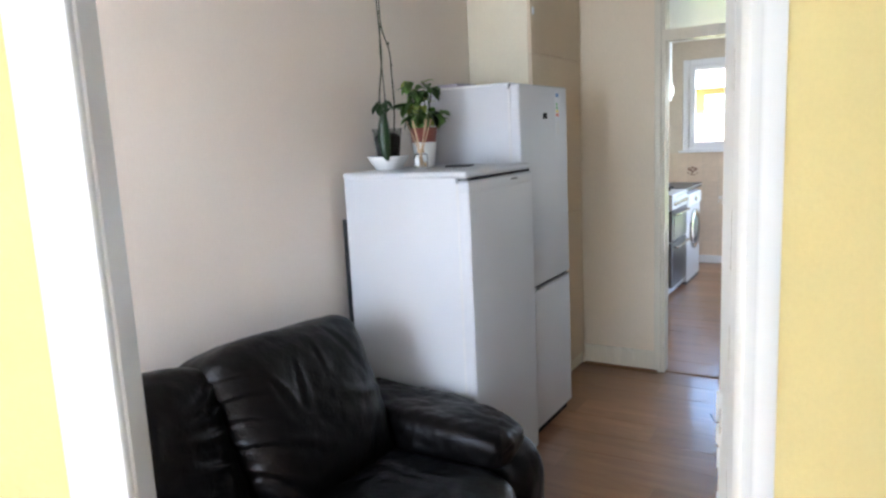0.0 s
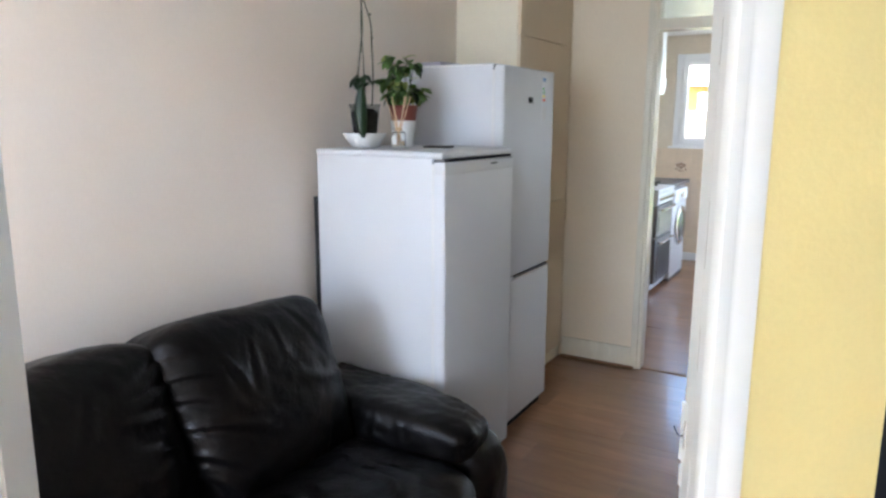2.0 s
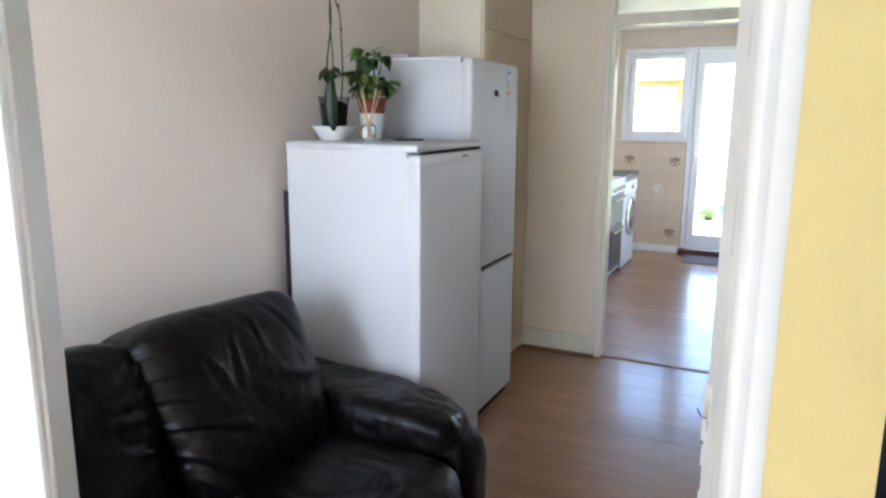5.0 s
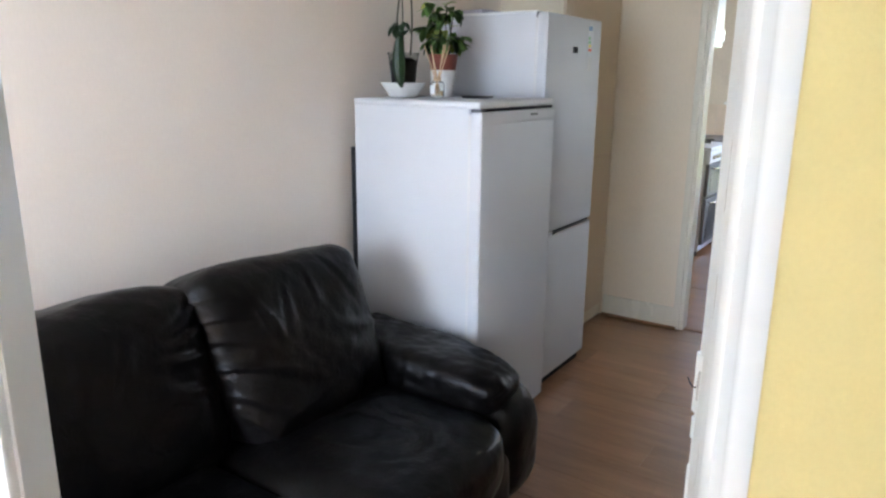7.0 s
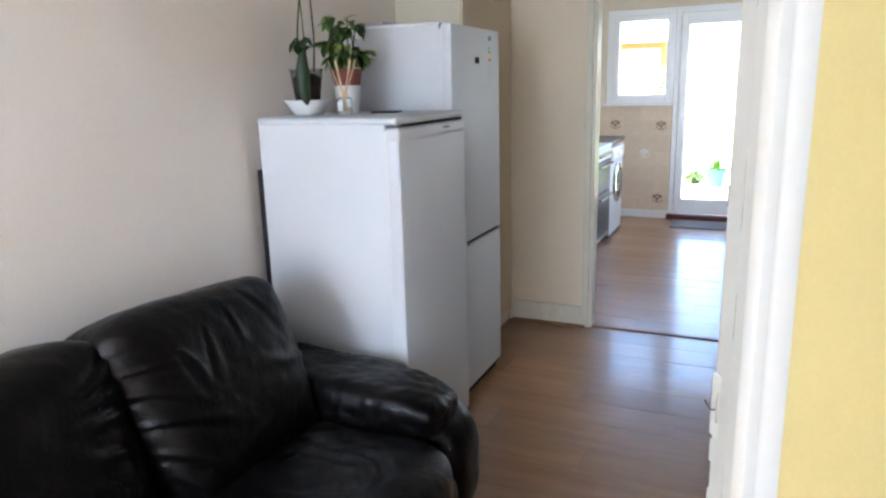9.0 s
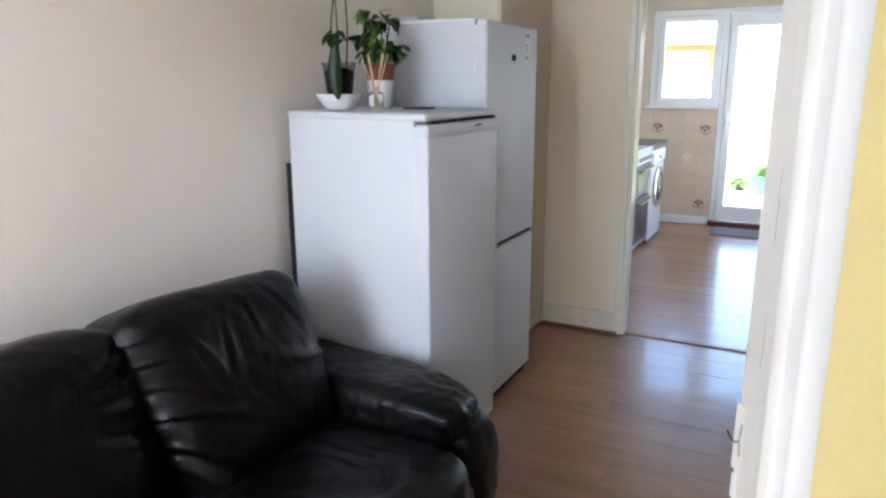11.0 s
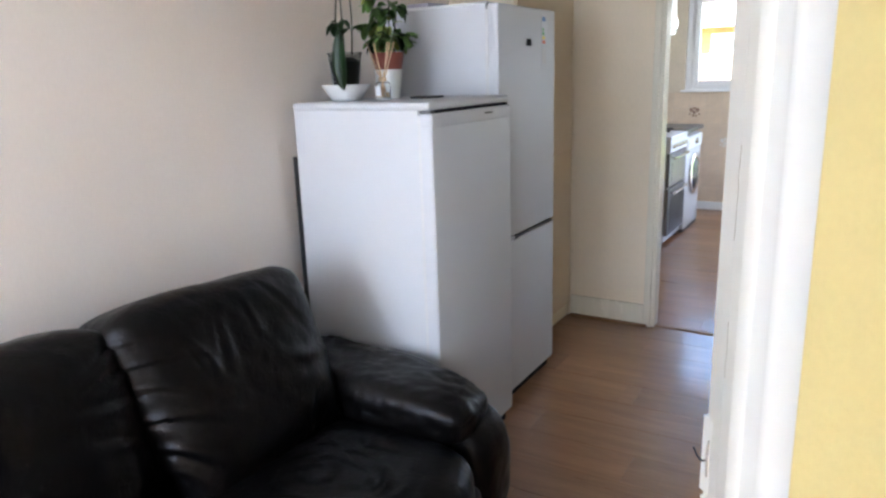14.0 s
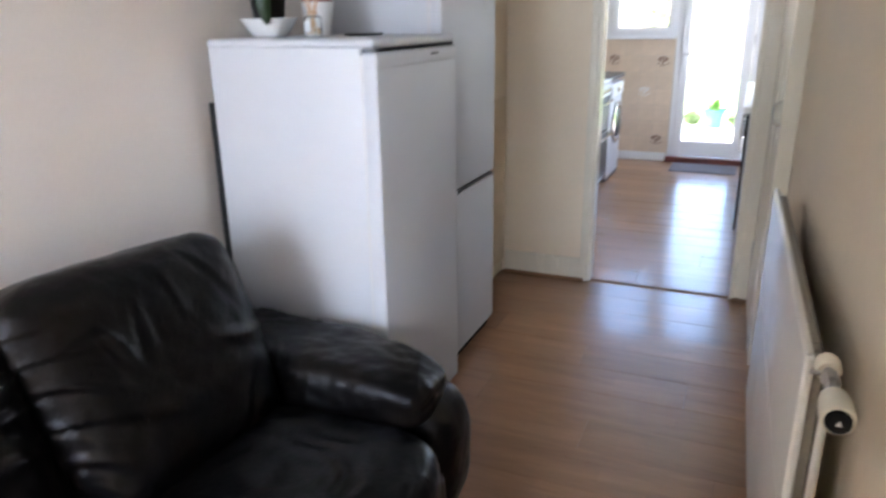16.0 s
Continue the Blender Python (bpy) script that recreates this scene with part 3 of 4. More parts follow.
# ---- fridges ----
def tall_freezer():
    f = thing("upright_freezer", (0.33, 1.285, 0), "white enamelled upright freezer with plants on its top", "freezer")
    body = part("cabinet", box(0.062, 0.603, 0.997, 1.577, 0.035, 1.384, 0.004, 3), ENAMEL, f, smooth=True)
    bm = box(0.060, 0.650, 0.992, 1.582, 1.378, 1.405, 0.010, 3)
    part("top", bm, ENAMEL, f, "white worktop-style lid with a rounded front edge", smooth=True)
    part("gasket", box(0.600, 0.611, 0.9975, 1.5765, 0.09, 1.36, 0.001, 1), PALEGASKET, f)
    door = part("door", box(0.609, 0.657, 0.9955, 1.5785, 0.075, 1.366, 0.007, 3), ENAMEL, f, smooth=True)
    part("door_cap", box(0.611, 0.6585, 0.9945, 1.5795, 1.318, 1.3675, 0.009, 3), ENAMEL, door, "white plastic cap along the door's top", smooth=True)
    part("badge", box(0.6585, 0.660, 1.36, 1.42, 1.345, 1.353, 0.0005, 1), GASKET, door, "small grey maker's badge")
    # solid black strip in place of the shade between door and lid
    part("lid_gap_shade", box(0.612, 0.646, 1.031, 1.574, 1.3676, 1.3778), MATTBLACK, f, "black strip for the shaded gap under the lid")
    part("hinge_cover", box(0.606, 0.650, 1.002, 1.03, 1.366, 1.378, 0.003), GASKET, f)
    part("condenser", box(0.034, 0.060, 1.002, 1.572, 0.05, 1.21, 0.003), BLACK, f, "black condenser grid at the back")
    # plinth blackened and brought forward to stand in for the shadow underneath
    part("plinth", box(0.09, 0.625, 1.005, 1.57, 0.012, 0.05), MATTBLACK, f)
    for y in (1.035, 1.54):
        part("foot", lathe([(0.020, 0.0), (0.022, 0.01), (0.014, 0.014), (0.014, 0.05)], (0.595, y, 0.0), 14), PLASTIC, f, smooth=True)
        part("foot", lathe([(0.020, 0.0), (0.022, 0.01), (0.014, 0.014), (0.014, 0.05)], (0.11, y, 0.0), 14), PLASTIC, f, smooth=True)
    return f


tall_freezer()


def fridge_freezer():
    f = thing("fridge_freezer", (0.3, 1.93, 0), "tall white fridge-freezer with recessed grips and small display", "fridge")
    part("cabinet", box(0.03, 0.522, 1.642, 2.224, 0.03, 1.758, 0.004, 3), ENAMEL, f, smooth=True)
    part("top_panel", box(0.028, 0.526, 1.640, 2.226, 1.753, 1.765, 0.004), PLASTIC, f)
    part("gasket", box(0.519, 0.532, 1.6412, 2.2248, 0.07, 1.745, 0.001, 1), PALEGASKET, f)
    up = part("upper_door", box(0.530, 0.578, 1.640, 2.226, 0.792, 1.757, 0.008, 3), ENAMEL, f, smooth=True)
    low = part("lower_door", box(0.530, 0.578, 1.640, 2.226, 0.06, 0.770, 0.008, 3), ENAMEL, f, smooth=True)
    part("door_lip", box(0.530, 0.577, 1.640, 1.79, 0.7705, 0.789, 0.003, 2), ENAMEL, low)
    # the recess is filled with black, which stands in for its shade
    part("grip_recess_shade", box(0.531, 0.562, 1.79, 2.22, 0.7705, 0.7915), MATTBLACK, f, "black block for the shaded grip recess between the doors")
    bm = prism([(0.0, 0.0), (0.425, 0.0), (0.425, 0.009), (0.03, 0.009)], -0.012, 0.012)
    bmesh.ops.transform(bm, matrix=Matrix.Translation((0.566, 1.792, 0.7708)) @ Matrix(((0, 0, 1, 0), (1, 0, 0, 0), (0, 1, 0, 0), (0, 0, 0, 1))), verts=bm.verts)
    part("grip", bm, STEEL, low, "bevelled silver-grey grip")
    part("display", box(0.578, 0.5805, 1.905, 1.955, 1.598, 1.626, 0.001, 1), MATTBLACK, up, "small black display")
    lab = part("energy_label", box(0.578, 0.5790, 2.066, 2.130, 1.49, 1.735), ENAMEL, up, "paper energy label with coloured bars")
    part("label_mark", box(0.5790, 0.5796, 2.072, 2.112, 1.704, 1.724, 0.0002, 1), LABELBLUE, lab)
    for k, mm in enumerate((LABELGREEN, LABELGREEN, LABELYELLOW, LABELRED)):
        part("label_bar", box(0.5790, 0.5796, 2.074, 2.092 + 0.006 * k, 1.664 - 0.018 * k, 1.677 - 0.018 * k), mm, lab)
    part("label_text", box(0.5790, 0.5796, 2.074, 2.118, 1.52, 1.585), LABELGREY, lab, "unreadable grey small print")
    # no real hinge: dark block that draws the shaded notch at the door seam
    part("hinge", box(0.5225, 0.5295, 1.6395, 1.70, 1.735, 1.759, 0.001, 1), GASKET, f)
    # black here paints in the shadow below the doors
    part("plinth", box(0.08, 0.55, 1.65, 2.215, 0.01, 0.05), MATTBLACK, f)
    for x, y in ((0.50, 1.68), (0.50, 2.19), (0.08, 1.68), (0.08, 2.19)):
        part("foot", lathe([(0.018, 0.0), (0.02, 0.01), (0.012, 0.014), (0.012, 0.05)], (x, y, 0.0), 14), GASKET, f, smooth=True)
    return f


fridge_freezer()


# ---- leather sofa ----
def pillow(size, power=4.0, cuts=26, puff=0.0, crease=(), seed=0, wob=0.006, m=None, edge=0.0, pulls=(), taper=0.0, ripple=0.0, shoulder=0.0, lean=0.0):
    """A soft padded block: rounded box, bulging faces, folds. crease: (axis, place, width, depth) pressed in; pulls: (y, z, angle, length, width, depth) single folds."""
    bm = bmesh.new()
    bmesh.ops.create_cube(bm, size=2)
    bmesh.ops.subdivide_edges(bm, edges=bm.edges[:], cuts=cuts, use_grid_fill=True)
    for v in bm.verts:
        p = v.co.copy()
        k = (abs(p.x) ** power + abs(p.y) ** power + abs(p.z) ** power) ** (1 / power)
        q = p * (max(abs(p.x), abs(p.y), abs(p.z)) / k)
        b = 1 + puff * (1 - min(1, q.y * q.y)) * (1 - min(1, q.z * q.z))
        q.x *= b * (1 - edge * max(abs(q.y), abs(q.z)) ** 6)
        narrow = 1 - taper * max(0.0, 0.5 - 0.5 * q.z) * (1.0 if q.y < 0 else 0.4)
        narrow *= 1 - lean * max(0.0, q.z) * max(0.0, q.y)
        v.co = Vector((q.x * size[0], q.y * size[1] * narrow, q.z * size[2] + shoulder * max(0.0, q.z) * math.exp(-((q.y + 0.35) / 0.6) ** 2)))
    bm.normal_update()
    for v in bm.verts:
        s = v.co
        d = wob * (noise.noise(s * 4.0 + Vector((seed, 0, 0))) + 0.4 * noise.noise(s * 10 + Vector((0, seed, 0))) + 0.2 * noise.noise(s * 27 + Vector((seed, 0, 3))))
        if ripple and s.z > 0:
            r = math.hypot(s.x - 0.02, 1.5 * (s.y - 0.02)) + 0.09 * noise.noise(s * 5 + Vector((seed, 0, 1))) + 0.03 * noise.noise(s * 13 + Vector((0, seed, 1)))
            d += ripple * math.sin(r * 2 * math.pi / 0.085) * math.exp(-((r - 0.18) / 0.10) ** 2) * 2.2 * abs(noise.noise(s * 5 + Vector((seed, 4, 0))))
        for axis, place, width, depth in crease:
            off = s[axis] - place + 0.55 * s.y + 0.022 * noise.noise(s * 9 + Vector((place * 30, seed, 0)))
            d -= depth * (0.3 + 1.1 * abs(noise.noise(s * 7 + Vector((0, place * 40, seed))))) * (math.exp(-(off / width) ** 2) - 0.6 * math.exp(-((off - 1.6 * width) / width) ** 2))
        for py, pz, angle, length, width, depth in pulls:
            c, n = math.cos(radians(angle)), math.sin(radians(angle))
            along = (s.y - py) * c + (s.z - pz) * n
            bow = 0.10 * along * along / length
            side = -(s.y - py) * n + (s.z - pz) * c + bow + 0.010 * noise.noise(s * 9 + Vector((seed, 1, 0)))
            if -0.04 < along < length * 1.3 and s.x > 0:
                t = max(0.0, along) / length
                w = width * (0.6 + 0.9 * t)
                fade = max(0.0, 1 - t / 1.3) * min(1.0, (along + 0.04) / 0.08) ** 2 * (0.55 + 0.9 * abs(noise.noise(s * 5 + Vector((seed, 2, 0)))))
                d += depth * fade * (1.1 * math.exp(-((side - 1.3 * w) / w) ** 2) - math.exp(-(side / w) ** 2))
        v.co = s + v.normal * d
    if m is not None:
        bmesh.ops.transform(bm, matrix=m, verts=bm.verts)
    return bm


def sofa():
    s = thing("sofa", (0.55, -0.1, 0), "dark brown-black leather recliner sofa with padded arms", "sofa")
    def at(x, y, z, ry=0.0, rx=0.0, rz=0.0):
        return Matrix.Translation((x, y, z)) @ Euler((radians(rx), radians(ry), radians(rz))).to_matrix().to_4x4()
    part("base", box(0.07, 0.84, -1.10, 0.92, 0.05, 0.30, 0.03, 3), HIDE, s, smooth=True)
    part("back_shell", pillow((0.10, 0.90, 0.36), 6, 14, wob=0.004, m=at(0.135, -0.06, 0.46, -6)), HIDE, s, smooth=True)
    for k, (y0, y1) in enumerate(((-0.76, -0.03), (-0.02, 0.66))):
        yc, hw = (y0 + y1) / 2, (y1 - y0) / 2
        part("seat", pillow((0.385, hw + 0.01, 0.125), 4.5, 60, 0.05, seed=3 + k, wob=0.010, ripple=0.0065, m=at(0.65, yc, 0.335)), HIDE, s, smooth=True)
        part("footrest_panel", pillow((0.055, hw, 0.15), 5, 16, seed=14 + k, m=at(0.965, yc, 0.205)), HIDE, s, smooth=True)
    folds = [(0.37, 0.22, 205, 0.16, 0.011, 0.012), (0.37, 0.15, 190, 0.18, 0.012, 0.012), (0.36, 0.08, 176, 0.20, 0.013, 0.010), (0.34, -0.02, 160, 0.20, 0.015, 0.008),
             (-0.02, 0.24, -100, 0.20, 0.016, 0.010), (-0.16, 0.24, -80, 0.22, 0.016, 0.010), (0.12, 0.20, -112, 0.24, 0.014, 0.009), (-0.30, -0.08, 10, 0.3, 0.018, 0.007)]
    part("backrest", pillow((0.15, 0.42, 0.295), 5, 64, 0.14, pulls=folds, seed=9, wob=0.010, edge=0.3, m=at(0.275, -0.345, 0.632, -15, 1)), HIDE, s, "padded back cushion", smooth=True)
    folds = [(-0.35, 0.21, 2, 0.12, 0.010, 0.009), (-0.34, 0.15, -6, 0.20, 0.010, 0.008), (-0.34, 0.09, -20, 0.17, 0.011, 0.010), (-0.33, 0.01, -18, 0.28, 0.014, 0.011), (-0.32, -0.07, -36, 0.22, 0.015, 0.011), (-0.30, -0.14, -48, 0.14, 0.012, 0.010),
             (-0.19, 0.17, -66, 0.12, 0.012, 0.015), (-0.08, 0.19, -95, 0.11, 0.011, 0.013), (0.02, 0.22, -80, 0.10, 0.010, 0.008), (0.12, 0.25, -55, 0.24, 0.018, 0.004), (0.12, -0.22, 62, 0.20, 0.016, 0.009), (0.33, 0.0, 168, 0.26, 0.02, 0.007)]
    part("backrest", pillow((0.165, 0.372, 0.294), 6.4, 76, 0.12, taper=0.28, shoulder=0.016, lean=0.13, pulls=folds, seed=13, wob=0.008, edge=0.26, m=at(0.312, 0.338, 0.626, -19, -0.8)), HIDE, s, "padded back cushion with pulled folds", smooth=True)
    for k, y in enumerate((0.785, -0.915)):
        part("arm_panel", pillow((0.43, 0.145, 0.235), 3.8, 30, seed=20 + k, wob=0.008, m=at(0.562, y + 0.015 - 0.03 * k, 0.272)), HIDE, s, smooth=True)
        tucks = [(-0.10, 0.02, 20, 0.14, 0.010, 0.006)]
        wrinkles = [(0, p, w, h) for p, w, h in ((-0.29, 0.007, 0.007), (-0.25, 0.008, 0.008), (-0.21, 0.006, 0.007), (-0.16, 0.008, 0.007), (-0.10, 0.007, 0.005), (-0.04, 0.008, 0.004), (0.05, 0.010, 0.003), (0.31, 0.007, 0.004))]
        part("arm_pad", pillow((0.394, 0.147, 0.084), 3.7, 64, 0.0, crease=wrinkles, pulls=tucks, seed=26 + k, wob=0.017, m=at(0.548, y - 0.014, 0.492, 4.2)), HIDE, s, smooth=True)
    for x, y in ((0.14, 0.84), (0.78, 0.84), (0.14, -1.0), (0.78, -1.0)):
        part("foot", lathe([(0.028, 0.0), (0.03, 0.01), (0.03, 0.06)], (x, y, 0), 16), BLACK, s, smooth=True)
    return s


sofa()


# ---- plants and small things on the freezer ----
TOP = 1.4055


def leaf_mesh(name, length, width, curl, material, lobes=False, across=4, along=8):
    """A bent, folded blade that starts at the origin and points along x."""
    bm = bmesh.new()
    rows = []
    for i in range(along + 1):
        t = i / along
        if lobes:
            w = width * max(0.04, (math.sin(math.pi * min(1, t * 1.02)) ** 0.6) * (1.15 - 0.75 * t) * (1 + 0.22 * math.cos(7 * t)))
        else:
            w = width * max(0.05, math.sin(math.pi * (0.06 + 0.93 * t)) ** 0.55 * (0.75 + 0.3 * t))
        row = []
        for j in range(across + 1):
            s = j / across * 2 - 1
            row.append(bm.verts.new((length * t * (1 - 0.15 * curl * t), s * w, -curl * length * 0.45 * t * t + abs(s) * w * 0.28)))
        rows.append(row)
    for a, b in zip(rows, rows[1:]):
        for j in range(across):
            bm.faces.new((a[j], b[j], b[j + 1], a[j + 1]))
    r = bmesh.ops.solidify(bm, geom=bm.faces[:], thickness=0.0009)
    me = bpy.data.meshes.new(name)
    bm.to_mesh(me)
    bm.free()
    me.materials.append(material)
    for p in me.polygons:
        p.use_smooth = True
    return me


def place_leaf(me, name, parent, base, yaw, tilt, roll=0.0, size=1.0):
    ob = new(name, me)
    ob.parent = parent
    ob.matrix_parent_inverse = parent.matrix_basis.inverted()
    ob.matrix_basis = Matrix.Translation(base) @ Euler((radians(roll), radians(-tilt), radians(yaw)), "XYZ").to_matrix().to_4x4() @ Matrix.Scale(size, 4)
    return ob


def orchid():
    x, y = 0.153, 1.20
    o = thing("orchid", (x, y, TOP + 0.008), "potted orchid without flowers in a clear plastic pot", "plant")
    part("pot", lathe([(0.046, TOP + 0.010), (0.050, TOP + 0.06), (0.062, TOP + 0.168), (0.065, TOP + 0.170), (0.065, TOP + 0.176), (0.060, TOP + 0.176), (0.046, TOP + 0.016)], (x, y, 0), 28), POTGLASS, o, "clear smoky plastic orchid pot", smooth=True).visible_shadow = False
    bm = lathe([(0.0445, TOP + 0.018), (0.0485, TOP + 0.06), (0.0560, TOP + 0.142), (0.03, TOP + 0.157)], (x, y, 0), 24)
    for v in bm.verts:
        v.co += Vector((noise.noise(v.co * 60), noise.noise(v.co * 60 + Vector((5, 0, 0))), noise.noise(v.co * 50))) * 0.004
    part("compost", bm, SOIL, o, "bark compost and roots")
    root = Vector((x + 0.005, y - 0.02, TOP + 0.165))
    big = leaf_mesh("orchid_leaf", 0.215, 0.032, 0.35, DARKLEAF, False, 6, 12)
    small = leaf_mesh("orchid_leaf_small", 0.060, 0.024, 1.3, DARKLEAF, False, 6, 8)
    place_leaf(big, "leaf", o, root + Vector((0.046, -0.066, 0.082)), -78, -82, 4, 1.0)
    place_leaf(small, "leaf", o, root + Vector((0.012, -0.02, 0.118)), -62, -4, 30, 1.0)
    place_leaf(small, "leaf", o, root + Vector((0.0, -0.02, 0.120)), -150, -4, -20, 0.75)
    place_leaf(small, "leaf", o, root + Vector((0.01, -0.01, 0.122)), 10, -8, 20, 0.75)
    place_leaf(small, "leaf", o, root + Vector((0.005, 0.0, 0.095)), 120, 20, 10, 1.0)
    place_leaf(small, "leaf", o, root + Vector((0.015, -0.025, 0.112)), -95, -20, 10, 1.0)
    place_leaf(small, "leaf", o, root + Vector((0.0, -0.02, 0.112)), -120, -12, -10, 0.95)
    part("leaf_stalk", tube(smooth_path([root, root + Vector((0.006, -0.02, 0.05)), root + Vector((0.022, -0.04, 0.092)), root + Vector((0.046, -0.066, 0.084))], 4), 0.005, 8), DARKLEAF, o, smooth=True)
    part("stem", tube(smooth_path([root, root + Vector((0, 0, 0.09))], 4), 0.006, 8), STEM, o, smooth=True)
    a = [(-0.018, 0.0, 0.0), (-0.020, 0.0, 0.14), (0.0, 0.004, 0.30), (-0.004, 0.004, 0.44), (-0.008, 0.0, 0.58)]
    b = [(0.046, 0.0, 0.0), (0.054, 0.0, 0.12), (0.052, -0.004, 0.25), (0.046, -0.002, 0.33), (0.012, 0.002, 0.42), (0.0, 0.006, 0.50)]
    c = [(0.008, 0.004, 0.0), (0.004, 0.004, 0.18), (-0.004, 0.002, 0.34), (0.006, 0.002, 0.46), (0.002, 0.0, 0.60)]
    for pts, r in ((a, 0.0036), (b, 0.0034), (c, 0.0028)):
        part("flower_stem", tube(smooth_path([root + Vector(p) for p in pts], 8), r, 7, taper=0.8), STEM, o, smooth=True)
    for z in (0.20, 0.27, 0.36):
        part("node", lathe([(0.002, -0.006), (0.0056, 0.0), (0.002, 0.006)], root + Vector((0.052 - 0.01 * (z > 0.3), 0, z)), 8), STEM, o, smooth=True)
    return o


def boat_bowl():
    x, y = 0.153, 1.20
    bm = bmesh.new()
    steps, rows = 32, [(0.046, 0.0), (0.053, 0.004), (0.085, 0.055), (0.088, 0.059), (0.083, 0.057), (0.050, 0.009)]
    rings = []
    for r, z in rows:
        ring = []
        for k in range(steps):
            a = 2 * math.pi * k / steps
            q = 1 / (abs(math.cos(a)) ** 3.2 + abs(math.sin(a)) ** 3.2) ** (1 / 3.2)
            ring.append(bm.verts.new((x + r * q * math.cos(a) * 0.95, y + r * q * math.sin(a) * 0.95, TOP + z)))
        rings.append(ring)
    for a, b in zip(rings, rings[1:]):
        for k in range(steps):
            bm.faces.new((a[k], a[(k + 1) % steps], b[(k + 1) % steps], b[k]))
    bm.faces.new(rings[0][::-1]), bm.faces.new(rings[-1])
    return tagged(part("bowl", bm, PORCELAIN, smooth=True), "squarish white porcelain bowl under the orchid pot", "bowl")


def ivy():
    x, y = 0.228, 1.375
    p = thing("ivy_plant", (x, y, TOP), "bushy variegated ivy in a white pot with red-brown wrapper", "plant")
    part("pot", lathe([(0.040, TOP), (0.042, TOP + 0.002), (0.056, TOP + 0.104), (0.058, TOP + 0.11), (0.05, TOP + 0.11), (0.036, TOP + 0.006)], (x, y, 0), 28), PORCELAIN, p, smooth=True)
    part("wrapper", lathe([(0.050, TOP + 0.10), (0.054, TOP + 0.112), (0.064, TOP + 0.172), (0.066, TOP + 0.174), (0.060, TOP + 0.170), (0.046, TOP + 0.104)], (x, y, 0), 28), REDWRAP, p, "red-brown inner pot", smooth=True)
    part("compost", lathe([(0.05, TOP + 0.13), (0.056, TOP + 0.155), (0.02, TOP + 0.162)], (x, y, 0), 20), SOIL, p)
    green = leaf_mesh("ivy_leaf", 0.066, 0.027, 0.8, IVY, True, 4, 6)
    dark = leaf_mesh("ivy_leaf_dark", 0.066, 0.026, 0.9, DARKLEAF, True, 4, 6)
    pale = leaf_mesh("ivy_leaf_pale", 0.052, 0.021, 0.7, PALELEAF, True, 4, 6)
    rnd = random.Random(5)
    for k in range(24):
        a = rnd.uniform(0, 2 * math.pi)
        reach, rise = rnd.uniform(0.01, 0.085), rnd.uniform(0.05, 0.24)
        if k % 5 == 0:
            rise = rnd.uniform(0.05, 0.12)
            reach = rnd.uniform(0.06, 0.09)
        tip = Vector((x + reach * math.cos(a), y + reach * 0.8 * math.sin(a), TOP + 0.155 + rise))
        start = Vector((x + 0.02 * math.cos(a), y + 0.02 * math.sin(a), TOP + 0.15))
        mid = start.lerp(tip, 0.5) + Vector((0, 0, 0.035))
        path = smooth_path([start, mid, tip], 5)
        part("stem", tube(path, 0.0016, 5), STEM, p)
        for q in path[3:]:
            for _ in range(rnd.choice((0, 1, 1))):
                me = rnd.choice((green, green, green, pale, pale))
                place_leaf(me, "leaf", p, q, math.degrees(a) + rnd.uniform(-80, 80), rnd.uniform(-50, 25), rnd.uniform(-35, 35), rnd.uniform(0.65, 1.12))
        for j in range(2):
            me = rnd.choice((green, pale, pale)) if rise > 0.2 else rnd.choice((green, dark))
            place_leaf(me, "leaf", p, tip, math.degrees(a) + rnd.uniform(-60, 60), rnd.uniform(-55, 40), rnd.uniform(-30, 30), rnd.uniform(0.8, 1.15))
    return p


def diffuser():
    x, y = 0.297, 1.235
    d = thing("reed_diffuser", (x, y, TOP), "small glass reed diffuser with pale wooden sticks", "diffuser")
    part("bottle", lathe([(0.027, TOP), (0.030, TOP + 0.003), (0.030, TOP + 0.055), (0.026, TOP + 0.064), (0.014, TOP + 0.068), (0.014, TOP + 0.082), (0.011, TOP + 0.082), (0.011, TOP + 0.066), (0.024, TOP + 0.060), (0.027, TOP + 0.052), (0.027, TOP + 0.006)], (x, y, 0), 24), THINGLASS, d, smooth=True).visible_shadow = False
    part("oil", lathe([(0.0262, TOP + 0.0065), (0.0262, TOP + 0.028)], (x, y, 0), 24), OIL, d).visible_shadow = False
    part("collar", lathe([(0.0155, TOP + 0.068), (0.0155, TOP + 0.080)], (x, y, 0), 20), REED, d)
    part("paper_label", box(x - 0.012, x + 0.012, y - 0.0316, y - 0.0306, TOP + 0.014, TOP + 0.05), PLASTIC, d)
    for a, lean in ((0, 0.06), (60, 0.045), (140, 0.07), (190, 0.06), (250, 0.04), (320, 0.068)):
        c, s = math.cos(radians(a)), math.sin(radians(a))
        part("stick", tube([(x - 0.016 * c, y - 0.016 * s, TOP + 0.010), (x + lean * c, y + lean * 0.7 * s, TOP + 0.205)], 0.0022, 6), REED, d)
    return d


orchid()
boat_bowl()
ivy()
diffuser()
tagged(part("tablet", box(-0.055, 0.055, -0.04, 0.04, 0.0, 0.008, 0.003, 2, m=Matrix.Translation((0.425, 1.34, TOP)) @ Matrix.Rotation(radians(14), 4, "Z")), BLACK), "thin dark tablet lying on the freezer top", "tablet")
